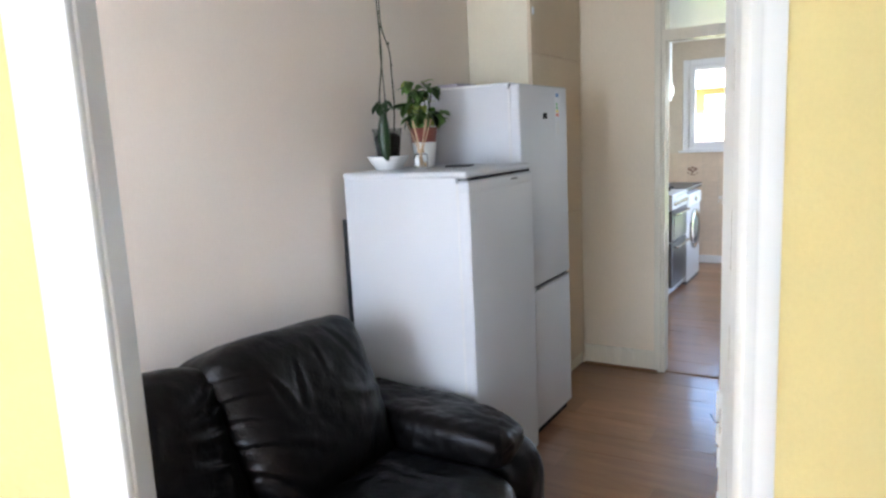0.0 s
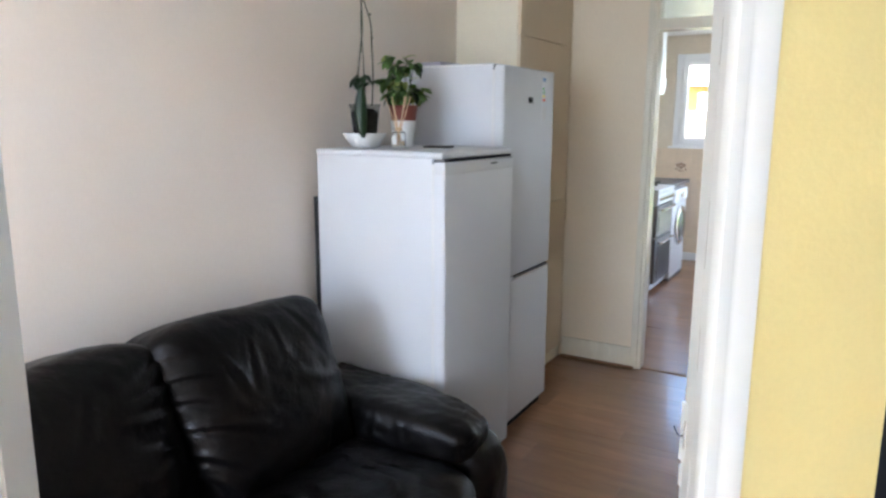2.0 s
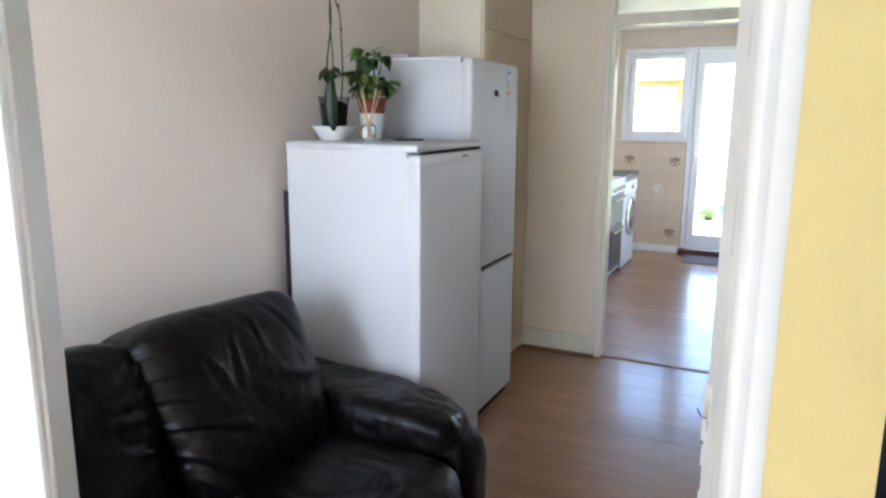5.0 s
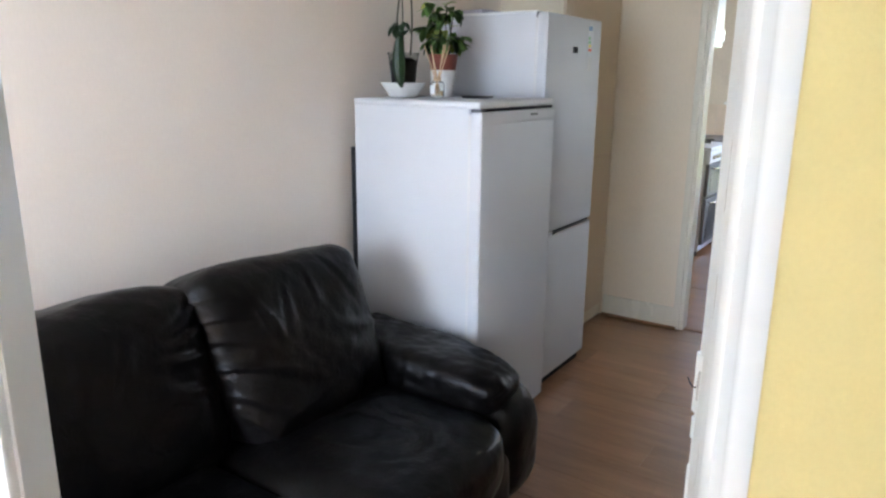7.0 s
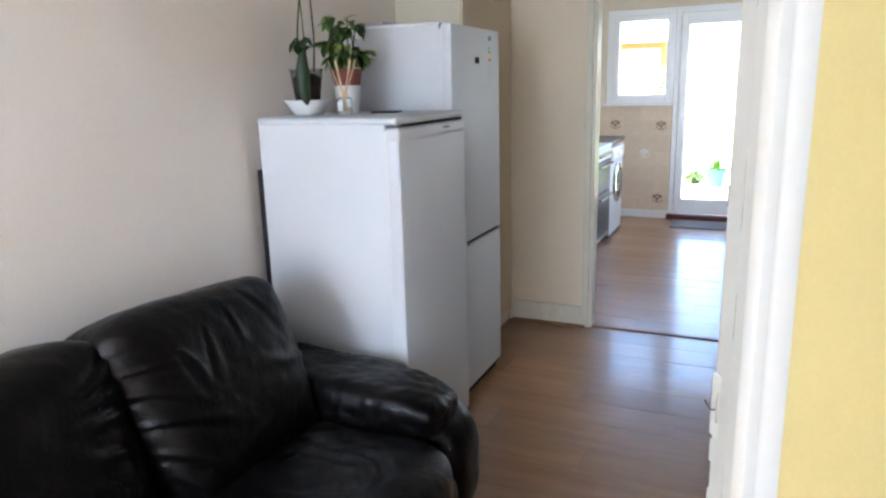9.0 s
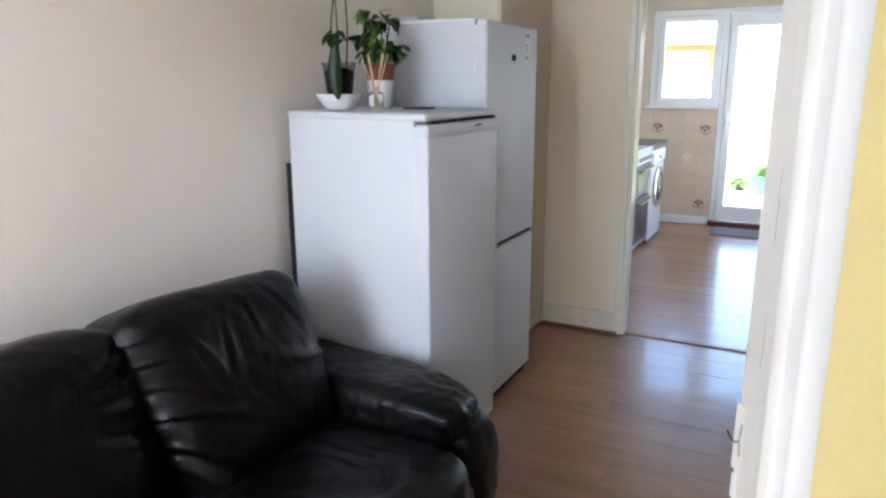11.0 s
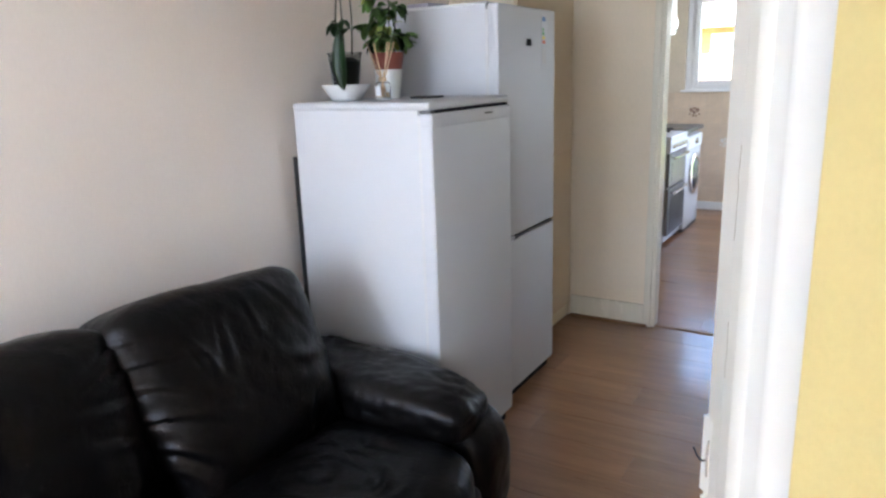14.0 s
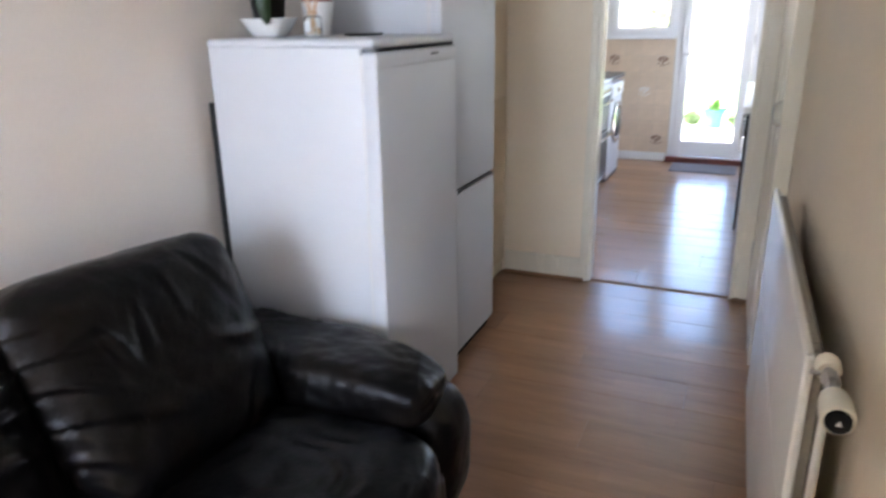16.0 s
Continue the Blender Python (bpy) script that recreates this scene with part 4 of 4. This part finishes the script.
mag = tagged(part("magazine", box(-0.06, 0.06, -0.08, 0.08, 0.0, 0.016, 0.002, 1, m=Matrix.Translation((0.20, 1.74, 1.7655)) @ Matrix.Rotation(radians(-8), 4, "Z")), LILAC), "lilac-grey magazine lying on top of the fridge", "magazine")


# ---- radiator ----
def radiator():
    m = Matrix.Translation((1.762, 0.44, 0)) @ Matrix.Rotation(0.0211, 4, "Z")
    r = thing("radiator", (1.79, 1.05, 0), "cream-white flat panel radiator with dull cream grille behind", "radiator")
    ln, z0, z1 = 1.28, 0.14, 0.905
    part("front_panel", box(0.0, 0.018, 0.0, ln, z0, z1, 0.006, 3, m=m), RADWHITE, r, smooth=True)
    part("panel_seam", box(-0.0012, 0.0005, 0.01, ln - 0.01, 0.56, 0.568, 0.0005, 1, m=m), RADWHITE, r)
    part("seam", box(0.003, 0.015, 0.004, ln - 0.004, z1, z1 + 0.005, 0.002, 2, m=m), RADWHITE, r)
    # dark sheet that stands in for the shaded gap towards the wall
    part("gap_shade_sheet", box(0.036, 0.040, 0.02, ln - 0.02, z0 + 0.03, z1 - 0.02, m=m), RADDARK, r)
    fin = None
    for k in range(64):
        y = 0.022 + k * (ln - 0.05) / 64
        if fin is None:
            fin = part("fin", box(0.018, 0.036, 0.0, 0.010, z0 + 0.03, z1 - 0.012, 0.003, 1), RADFIN, r, "dull cream convector fin")
            ob = fin
        else:
            ob = new("fin", fin.data)
            ob.parent = r
            ob.matrix_parent_inverse = r.matrix_basis.inverted()
        ob.matrix_basis = m @ Matrix.Translation((0, y, 0))
    for y in (0.25, ln - 0.25):
        part("bracket", box(0.040, 0.094, y, y + 0.03, z0 + 0.08, z1 - 0.20, 0.002, 1, m=m), STEEL, r)
    part("end_plug", lathe([(0.018, 0), (0.018, 0.018), (0.012, 0.024)], m @ Vector((0.02, ln - 0.01, z1 - 0.03)), 14, m=Matrix.Rotation(radians(-90), 4, "X")), RADWHITE, r, smooth=True)
    turn = Matrix.Rotation(radians(90), 4, "X")
    c = m @ Vector((0.035, 0.0, z1 - 0.008))
    v = part("valve", lathe([(0.012, -0.010), (0.0195, -0.004), (0.0205, 0.004), (0.0205, 0.022), (0.016, 0.030)], c, 24, m=turn), TRVCREAM, r, "cream plastic valve body", smooth=True)
    part("union", lathe([(0.010, 0.030), (0.010, 0.044), (0.0150, 0.048), (0.0150, 0.072), (0.0105, 0.078), (0.0105, 0.100), (0.0150, 0.104), (0.0150, 0.122)], c, 6, m=turn), STEEL, v, "dull metal union nut")
    part("spindle_pin", tube([c + Vector((-0.014, -0.048, 0.004)), c + Vector((-0.030, -0.050, 0.006))], 0.004, 10), STEEL, v, smooth=True)
    part("thermostat_head", lathe([(0.015, 0.116), (0.021, 0.121), (0.0235, 0.134), (0.0248, 0.172), (0.0243, 0.183), (0.0225, 0.188), (0.0188, 0.189)], c, 32, m=turn), TRVCREAM, v, "cream thermostatic head", smooth=True)
    part("end_cap", lathe([(0.0190, 0.1885), (0.0184, 0.193), (0.0165, 0.1955), (0.006, 0.1962)], c, 28, m=turn), MATTBLACK, v, "black end cap with a pale pointer", smooth=True)
    part("pointer", prism([(-0.0044, -0.0035), (0.0044, -0.0035), (0.0, 0.0052)], 0.1965, 0.1970, m=Matrix.Translation(c) @ turn), LABELGREY, v)
    e = m @ Vector((0.035, -0.050, 0.0))
    part("pipe", tube([(e.x, e.y, 0.0), (e.x, e.y, z1 - 0.03)], 0.0075, 12), RADWHITE, r, smooth=True)
    return r


radiator()


# ---- kitchen back wall: window and garden door ----
def frame_bars(parent, x0, x1, z0, z1, w, y0, y1, names=("frame",) * 4):
    part(names[0], box(x0, x0 + w, y0, y1, z0, z1, 0.006, 2), UPVC, parent)
    part(names[1], box(x1 - w, x1, y0, y1, z0, z1, 0.006, 2), UPVC, parent)
    part(names[2], box(x0 + w, x1 - w, y0, y1, z1 - w, z1, 0.006, 2), UPVC, parent)
    part(names[3], box(x0 + w, x1 - w, y0, y1, z0, z0 + w, 0.006, 2), UPVC, parent)


def kitchen_window():
    w = thing("window_1", (0.55, 6.8, 1.24), "white upvc kitchen window with a single pane", "window", kind="structure")
    frame_bars(w, 0.185, 0.891, 1.250, 2.225, 0.080, 6.775, 6.84)
    s = part("sash", box(0.2655, 0.3195, 6.7725, 6.7745, 1.331, 2.112), UPVC, w)
    frame_bars(s, 0.262, 0.868, 1.283, 2.160, 0.058, 6.752, 6.795, ("rail",) * 4)
    part("sill", box(0.15, 0.89, 6.725, 6.772, 1.226, 1.250, 0.006, 2), UPVC, w)
    part("pane", box(0.320, 0.810, 6.778, 6.784, 1.341, 2.102), CLEAR, w).visible_shadow = False
    handle = part("window_handle", box(0.826, 0.846, 6.735, 6.752, 1.60, 1.68, 0.006, 2), UPVC, w)
    part("grip", box(0.830, 0.842, 6.722, 6.735, 1.66, 1.78, 0.005, 2), UPVC, handle)


def garden_door():
    d = thing("door_6", (1.3, 6.8, 0), "white upvc garden door with a full glass pane", "door", kind="structure")
    part("frame", box(0.895, 0.950, 6.772, 6.86, 0.055, 2.225, 0.006, 2), UPVC, d)
    part("frame", box(1.614, 1.670, 6.772, 6.86, 0.055, 2.225, 0.006, 2), UPVC, d)
    part("frame", box(0.950, 1.614, 6.772, 6.86, 2.165, 2.225, 0.006, 2), UPVC, d)
    leaf = part("leaf", box(0.952, 1.020, 6.755, 6.825, 0.066, 2.16, 0.006, 2), UPVC, d)
    part("rail", box(1.527, 1.612, 6.755, 6.825, 0.066, 2.16, 0.006, 2), UPVC, leaf)
    part("rail", box(1.020, 1.527, 6.755, 6.825, 2.050, 2.16, 0.006, 2), UPVC, leaf)
    part("rail", box(1.020, 1.527, 6.755, 6.825, 0.066, 0.215, 0.006, 2), UPVC, leaf)
    for x0, x1, z0, z1 in ((1.020, 1.030, 0.215, 2.05), (1.517, 1.527, 0.215, 2.05), (1.030, 1.517, 0.215, 0.225), (1.030, 1.517, 2.04, 2.05)):
        part("glazing_bead", box(x0, x1, 6.762, 6.788, z0, z1, 0.003, 1), UPVC, leaf)
    part("pane", box(1.020, 1.527, 6.79, 6.798, 0.215, 2.050), CLEAR, leaf).visible_shadow = False
    part("lever", box(0.970, 0.994, 6.735, 6.755, 0.98, 1.18, 0.006, 2), UPVC, leaf)
    bm = tube(smooth_path([(0.982, 6.735, 1.09), (0.982, 6.705, 1.09), (1.015, 6.70, 1.09), (1.085, 6.702, 1.088)], 5), 0.009, 8)
    part("lever_handle", bm, UPVC, leaf, smooth=True)
    for z in (0.35, 1.22, 1.95):
        part("hinge", lathe([(0.009, -0.045), (0.009, 0.045)], (1.616, 6.755, z), 12), STEEL, leaf, smooth=True)
    part("sill", box(0.885, 1.68, 6.70, 6.90, 0.0, 0.055, 0.008, 2), MAROON, d, "maroon painted door sill")


kitchen_window()
garden_door()
tagged(part("door_mat", box(0.975, 1.59, 6.25, 6.66, 0.0005, 0.012, 0.004, 2), DOORMAT), "flat grey doormat in front of the garden door", "mat")
structure("baseboard", box(-0.098, 0.884, 6.745, 6.763, 0.0, 0.085, 0.004), GLOSS, "white painted kitchen skirting board", "skirting board")


def floral(x, z, material, parent):
    bm = bmesh.new()
    for a, r, q in ((90, 0.0, 0.018), (40, 0.040, 0.021), (140, 0.040, 0.021), (90, 0.044, 0.015), (250, 0.034, 0.013), (300, 0.040, 0.011), (200, 0.048, 0.010), (340, 0.052, 0.010)):
        lathe([(q, 0.0), (q * 0.9, 0.0012)], (x + r * math.cos(radians(a)), 6.7602, z + r * math.sin(radians(a))), 10, bm=bm, m=Matrix.Rotation(radians(90), 4, "X"))
    part("floral_motif", bm, material, parent)


def splash_tiles():
    t = thing("trim_tiles", (0.45, 6.765, 0.08), "beige wall tiles below the window, some with brown flowers", "tiles", kind="structure")
    part("grout", box(-0.098, 0.893, 6.764, 6.7695, 0.076, 1.224), GROUT, t)
    w = 0.163
    meshes = {}
    for i in range(7):
        for j in range(7):
            x0, z0 = 0.893 - w * (i + 1), 0.084 + w * j
            x0c = max(x0, -0.098)
            key = round(x0 + w - x0c, 4)
            if key < 0.02:
                continue
            if key not in meshes:
                bm = box(0.001, key - 0.001, 0.0, 0.0042, 0.001, w - 0.001, 0.0012, 1)
                me = bpy.data.meshes.new("tile")
                bm.to_mesh(me)
                bm.free()
                me.materials.append(TILE)
                meshes[key] = me
            ob = new("tile", meshes[key])
            ob.parent = t
            ob.matrix_parent_inverse = t.matrix_basis.inverted()
            ob.matrix_basis = Matrix.Translation((x0c, 6.7605, z0))
    for x, z, mm in ((0.297, 1.017, MOTIF), (0.785, 1.006, MOTIF), (0.778, 0.212, MOTIF), (0.622, 0.704, PALEMOTIF)):
        floral(x, z, mm, t)


splash_tiles()


# ---- kitchen units and machines ----
def washing_machine():
    w = thing("washing_machine", (0.33, 5.45, 0), "white front-loading washing machine with dark glass porthole", "washing machine")
    part("cabinet", box(0.03, 0.60, 5.16, 5.745, 0.03, 0.85, 0.008, 3), ENAMEL, w, smooth=True)
    part("control_panel", box(0.598, 0.612, 5.165, 5.74, 0.735, 0.845, 0.006, 2), PLASTIC, w)
    part("drawer", box(0.611, 0.619, 5.19, 5.34, 0.755, 0.83, 0.003, 2), PLASTIC, w)
    part("dial", lathe([(0.028, 0.0), (0.026, 0.018), (0.02, 0.02)], (0.611, 5.47, 0.79), 20, m=Matrix.Rotation(radians(90), 4, "Y")), CHROME, w, smooth=True)
    q = Matrix.Rotation(radians(90), 4, "Y")
    door = part("porthole", lathe([(0.19, 0.0), (0.188, 0.022), (0.17, 0.03), (0.145, 0.026), (0.14, 0.010)], (0.599, 5.45, 0.50), 36, m=q), CHROME, w, "chrome porthole ring", smooth=True)
    part("glass", lathe([(0.142, 0.012), (0.12, 0.030), (0.06, 0.044), (0.01, 0.047)], (0.599, 5.45, 0.50), 32, m=q), SMOKED, door, smooth=True)
    part("plinth", box(0.06, 0.596, 5.17, 5.735, 0.004, 0.03), GASKET, w)
    w.matrix_basis = SHIFT @ pose(0, 0.37, 0) @ w.matrix_basis


def cooker():
    c = thing("cooker", (0.33, 4.78, 0), "freestanding cooker with dark glass doors and silver handles", "cooker")
    part("cabinet", box(0.03, 0.575, 4.46, 5.06, 0.04, 0.88, 0.005, 2), STEEL, c)
    part("hob", box(0.03, 0.61, 4.455, 5.065, 0.88, 0.905, 0.005, 2), ENAMEL, c, "white enamel hob plate")
    part("control_panel", box(0.575, 0.608, 4.46, 5.06, 0.775, 0.876, 0.005, 2), ENAMEL, c)
    for k in range(5):
        part("knob", lathe([(0.02, 0.0), (0.018, 0.02), (0.012, 0.022)], (0.608, 4.54 + 0.11 * k, 0.825), 16, m=Matrix.Rotation(radians(90), 4, "Y")), CHROME, c, smooth=True)
    for z0, z1 in ((0.50, 0.765), (0.10, 0.485)):
        d = part("oven_door", box(0.576, 0.604, 4.465, 5.055, z0, z1, 0.005, 2), GREYSTEEL, c)
        part("oven_window", box(0.603, 0.607, 4.54, 4.98, z0 + 0.04, z1 - 0.07, 0.001, 1), SMOKED, d, "dark oven glass")
        part("handle", tube(smooth_path([(0.606, 4.52, z1 - 0.03), (0.64, 4.53, z1 - 0.03), (0.642, 4.76, z1 - 0.03), (0.64, 4.99, z1 - 0.03), (0.606, 5.0, z1 - 0.03)], 5), 0.009, 8), CHROME, d, "silver bar handle", smooth=True)
    for x, y in ((0.2, 4.62), (0.2, 4.9), (0.44, 4.62), (0.44, 4.9)):
        part("burner", lathe([(0.05, 0.905), (0.05, 0.912), (0.032, 0.916), (0.032, 0.922)], (x, y, 0), 20), BLACK, c, smooth=True)
        for a in (0, 90):
            part("pan_support", box(-0.085, 0.085, -0.005, 0.005, 0.925, 0.937, 0.002, 1, m=Matrix.Translation((x, y, 0)) @ Matrix.Rotation(radians(a + 45), 4, "Z")), BLACK, c)
            part("pan_support_foot", box(-0.085, -0.075, -0.005, 0.005, 0.905, 0.926, m=Matrix.Translation((x, y, 0)) @ Matrix.Rotation(radians(a + 45), 4, "Z")), BLACK, c)
    for x, y in ((0.06, 4.5), (0.54, 4.5), (0.06, 5.02), (0.54, 5.02)):
        part("foot", lathe([(0.018, 0.0), (0.018, 0.042)], (x, y, 0), 10), BLACK, c)
    c.matrix_basis = SHIFT @ pose(0, 0.43, 0) @ c.matrix_basis


# the machines stand back against the side wall
SHIFT = Matrix.Diagonal((1, 1, 1.035, 1)) @ pose(-0.098, 0, 0)
washing_machine()
cooker()
tagged(part("worktop", box(-0.098, 0.505, 5.51, 6.20, 0.905, 0.942, 0.004, 2), WORKTOP), "dark laminate worktop over the washing machine", "worktop")
u = thing("wall_cabinet", (0.17, 5.0, 1.76), "white kitchen wall cabinet over the cooker", "cabinet")
part("body", box(0.003, 0.312, 4.3, 5.63, 1.76, 2.40, 0.003, 1), PLASTIC, u)
for y0 in (4.305, 4.97):
    leaf = part("door", box(0.314, 0.332, y0, y0 + 0.655, 1.762, 2.398, 0.003, 1), PLASTIC, u)
    part("handle", tube([(0.332, y0 + 0.62, 1.80), (0.35, y0 + 0.62, 1.81), (0.35, y0 + 0.62, 1.90), (0.332, y0 + 0.62, 1.91)], 0.005, 8), CHROME, leaf)

tagged(part("worktop", box(1.602, 2.297, 3.95, 5.75, 0.87, 0.91, 0.006, 2), PALETOP), "pale laminate worktop along the far units", "worktop")
for k in range(3):
    y0 = 3.97 + 0.585 * k
    u = thing("base_unit", (1.95, y0 + 0.29, 0), "dark fronted kitchen base unit under the pale worktop", "kitchen unit", group="far base units")
    part("body", box(1.642, 2.29, y0, y0 + 0.58, 0.10, 0.868, 0.002, 1), PLASTIC, u)
    part("plinth", box(1.68, 2.29, y0, y0 + 0.58, 0.0, 0.10), MATTBLACK, u)
    leaf = part("door", box(1.622, 1.640, y0 + 0.003, y0 + 0.577, 0.11, 0.862, 0.003, 1), SMOKED, u)
    part("handle", tube([(1.622, y0 + 0.06, 0.62), (1.602, y0 + 0.06, 0.63), (1.602, y0 + 0.06, 0.77), (1.622, y0 + 0.06, 0.78)], 0.006, 8), CHROME, leaf)


# ---- garden ----
G = -0.12
structure("ground", box(-300, 300, 6.995, 500, G - 0.3, G), GRASS, "sunlit green lawn", "lawn")


def patio():
    p = thing("pavement", (1.2, 8.2, G), "pale concrete paving slabs of the patio", "paving", kind="structure")
    bm = box(0.001, 0.595, 0.001, 0.595, 0.0, 0.035, 0.004, 1)
    me = bpy.data.meshes.new("slab")
    bm.to_mesh(me)
    bm.free()
    me.materials.append(PAVING)
    for i in range(9):
        for j in range(5):
            ob = new("slab", me)
            ob.parent = p
            ob.matrix_parent_inverse = p.matrix_basis.inverted()
            ob.matrix_basis = pose(-1.6 + 0.6 * i, 7.05 + 0.6 * j, G + 0.003 * ((i * 7 + j * 3) % 3))


def garden_pot():
    x, y, z = 1.19, 9.85, G + 0.04
    p = thing("potted_plant", (x, y, z), "leafy plant in a teal glazed garden pot", "plant")
    part("pot", lathe([(0.095, z), (0.105, z + 0.01), (0.135, z + 0.21), (0.155, z + 0.215), (0.155, z + 0.26), (0.138, z + 0.26), (0.128, z + 0.22), (0.09, z + 0.03)], (x, y, 0), 28), TEAL, p, smooth=True)
    part("compost", lathe([(0.115, z + 0.19), (0.127, z + 0.222), (0.03, z + 0.232)], (x, y, 0), 20), SOIL, p)
    me = leaf_mesh("garden_leaf", 0.26, 0.03, 0.9, IVY, False, 4, 7)
    rnd = random.Random(2)
    for k in range(26):
        place_leaf(me, "leaf", p, (x + rnd.uniform(-0.05, 0.05), y + rnd.uniform(-0.05, 0.05), z + 0.22), rnd.uniform(0, 360), rnd.uniform(25, 85), rnd.uniform(-20, 20), rnd.uniform(0.6, 1.1))


def bush(x, y, r, h, seed, label):
    b = thing("bush", (x, y, G), label, "bush", group="garden bushes")
    part("trunk", tube(smooth_path([(x, y, G), (x + 0.03, y, G + h * 0.3), (x - 0.02, y, G + h * 0.6)], 4), 0.03, 8, taper=0.5), STEM, b, smooth=True)
    rnd = random.Random(seed)
    bm = bmesh.new()
    for k in range(900):
        d = Vector((rnd.gauss(0, 1), rnd.gauss(0, 1), rnd.gauss(0, 1))).normalized() * rnd.uniform(0.45, 1.0)
        lump = 1 + 0.3 * noise.noise(d * 2.2 + Vector((seed, 0, 0)))
        c = Vector((x + d.x * r * lump, y + d.y * r * lump, G + h * 0.55 + d.z * h * 0.45 * lump))
        s = rnd.uniform(0.04, 0.09) * (0.6 + r)
        e = Euler((rnd.uniform(0, 6), rnd.uniform(0, 6), rnd.uniform(0, 6))).to_matrix()
        vs = [bm.verts.new(c + e @ Vector(q) * s) for q in ((-0.5, 0, 0), (0, -0.35, 0.1), (0.7, 0, 0), (0, 0.35, 0.1))]
        bm.faces.new(vs)
    tagged(part("crown", bm, BUSH, b), kind="stuff")


def fence():
    f = thing("fence", (0.5, 19.0, G), "weathered wooden board fence at the garden's end", "fence")
    bm = box(0, 0.145, 0, 0.02, 0.0, 1.88, 0.003, 1)
    me = bpy.data.meshes.new("board")
    bm.to_mesh(me)
    bm.free()
    me.materials.append(FENCEWOOD)
    for k in range(70):
        ob = new("board", me)
        ob.parent = f
        ob.matrix_parent_inverse = f.matrix_basis.inverted()
        ob.matrix_basis = pose(-5.2 + 0.15 * k, 19.0 + 0.006 * (k % 2), G + 0.03)
    for k in range(6):
        part("post", box(-5.25 + 2.1 * k, -5.15 + 2.1 * k, 19.03, 19.13, G, G + 1.96, 0.005, 1), FENCEWOOD, f)
    for z in (0.35, 1.3):
        part("rail", box(-5.2, 5.3, 19.03, 19.07, G + z, G + z + 0.09), FENCEWOOD, f)


def far_house():
    h = thing("house", (-5.1, 29, G), "orange brick house with white windows beyond the garden", "house")
    part("wall", box(-9, -1.62, 26.0, 34.0, G, 2.78), BRICK, h)
    bm = bmesh.new()
    vs = [bm.verts.new(c) for c in ((-9.4, 25.6, 2.78), (-1.3, 25.6, 2.78), (-1.3, 30, 4.6), (-9.4, 30, 4.6), (-1.3, 34.4, 2.78), (-9.4, 34.4, 2.78))]
    for f in ((0, 1, 2, 3), (3, 2, 4, 5), (0, 3, 5), (1, 4, 2), (0, 5, 4, 1)):
        bm.faces.new([vs[i] for i in f])
    part("roof", bm, ROOF, h)
    for x, w in ((-6.6, 1.3), (-3.16, 1.35)):
        win = part("window", box(x, x + w, 25.93, 25.998, 0.4, 2.56, 0.01, 1), UPVC, h)
        part("pane", box(x + 0.24, x + 0.90, 25.91, 25.93, 2.08, 2.32), PAVING, win)
        part("panel", box(x + 0.10, x + w - 0.10, 25.90, 25.93, 0.6, 1.92, 0.01, 1), UPVC, win)
        part("sill", box(x - 0.08, x + w + 0.08, 25.88, 25.999, 0.3, 0.398), PAVING, win)


patio()
garden_pot()
bush(0.86, 10.35, 0.13, 0.19, 4, "small leafy green bush at the patio's edge")
bush(1.52, 10.3, 0.14, 0.20, 6, "small leafy green bush at the patio's edge")
bush(-0.35, 16.5, 0.6, 2.0, 9, "tall leafy green bush by the fence")
bush(3.4, 17.5, 0.8, 1.6, 12, "broad leafy green bush by the fence")
fence()
far_house()


# ---- laminate boards ----
def boards(parent_name, x_range, y0, y1, label):
    f = thing(parent_name, (0.6, (y0 + y1) / 2, 0), label, "floor", kind="structure")
    w, ln = 0.21, 1.24
    rnd = random.Random(8)
    rows = int((y1 - y0) / w + 0.999)
    meshes = {}
    for r in range(rows):
        ya, yb = y0 + r * w, min(y0 + (r + 1) * w, y1)
        xa, xb = x_range(ya, yb)
        x = xa - ln * ((r * 0.37) % 1.0)
        while x < xb - 0.01:
            a, b = max(x, xa), min(x + ln, xb)
            x += ln
            if b - a < 0.015:
                continue
            key = (round(b - a, 3), round(yb - ya, 3))
            if key not in meshes:
                bm = box(0.0003, key[0] - 0.0003, 0.0004, key[1] - 0.0004, -0.008, 0.0, 0.0011, 1)
                me = bpy.data.meshes.new("board")
                bm.to_mesh(me)
                bm.free()
                me.materials.append(OAK)
                meshes[key] = me
            ob = new("plank", meshes[key])
            ob.parent = f
            ob.matrix_parent_inverse = f.matrix_basis.inverted()
            ob.matrix_basis = Matrix.Translation((a, ya, -0.0004)) @ Matrix.Rotation(rnd.uniform(-0.0055, 0.0055), 4, "X")
    return f


def room_width(ya, yb):
    if yb < -0.93:
        return 0.0, 1.06
    if ya < -0.17:
        return 0.0, min(1.78 + (yb + 0.311) / 0.676 * 0.737 - 0.02, 1.89)
    return 0.0, 1.881 - 0.0300 * (ya + 0.165)


boards("floor", room_width, -2.65, 3.02, "brown oak laminate boards of the sitting room floor")
boards("floor_kitchen", lambda a, b: (-0.1, 2.3), 3.052, 6.77, "brown oak laminate boards of the kitchen floor")
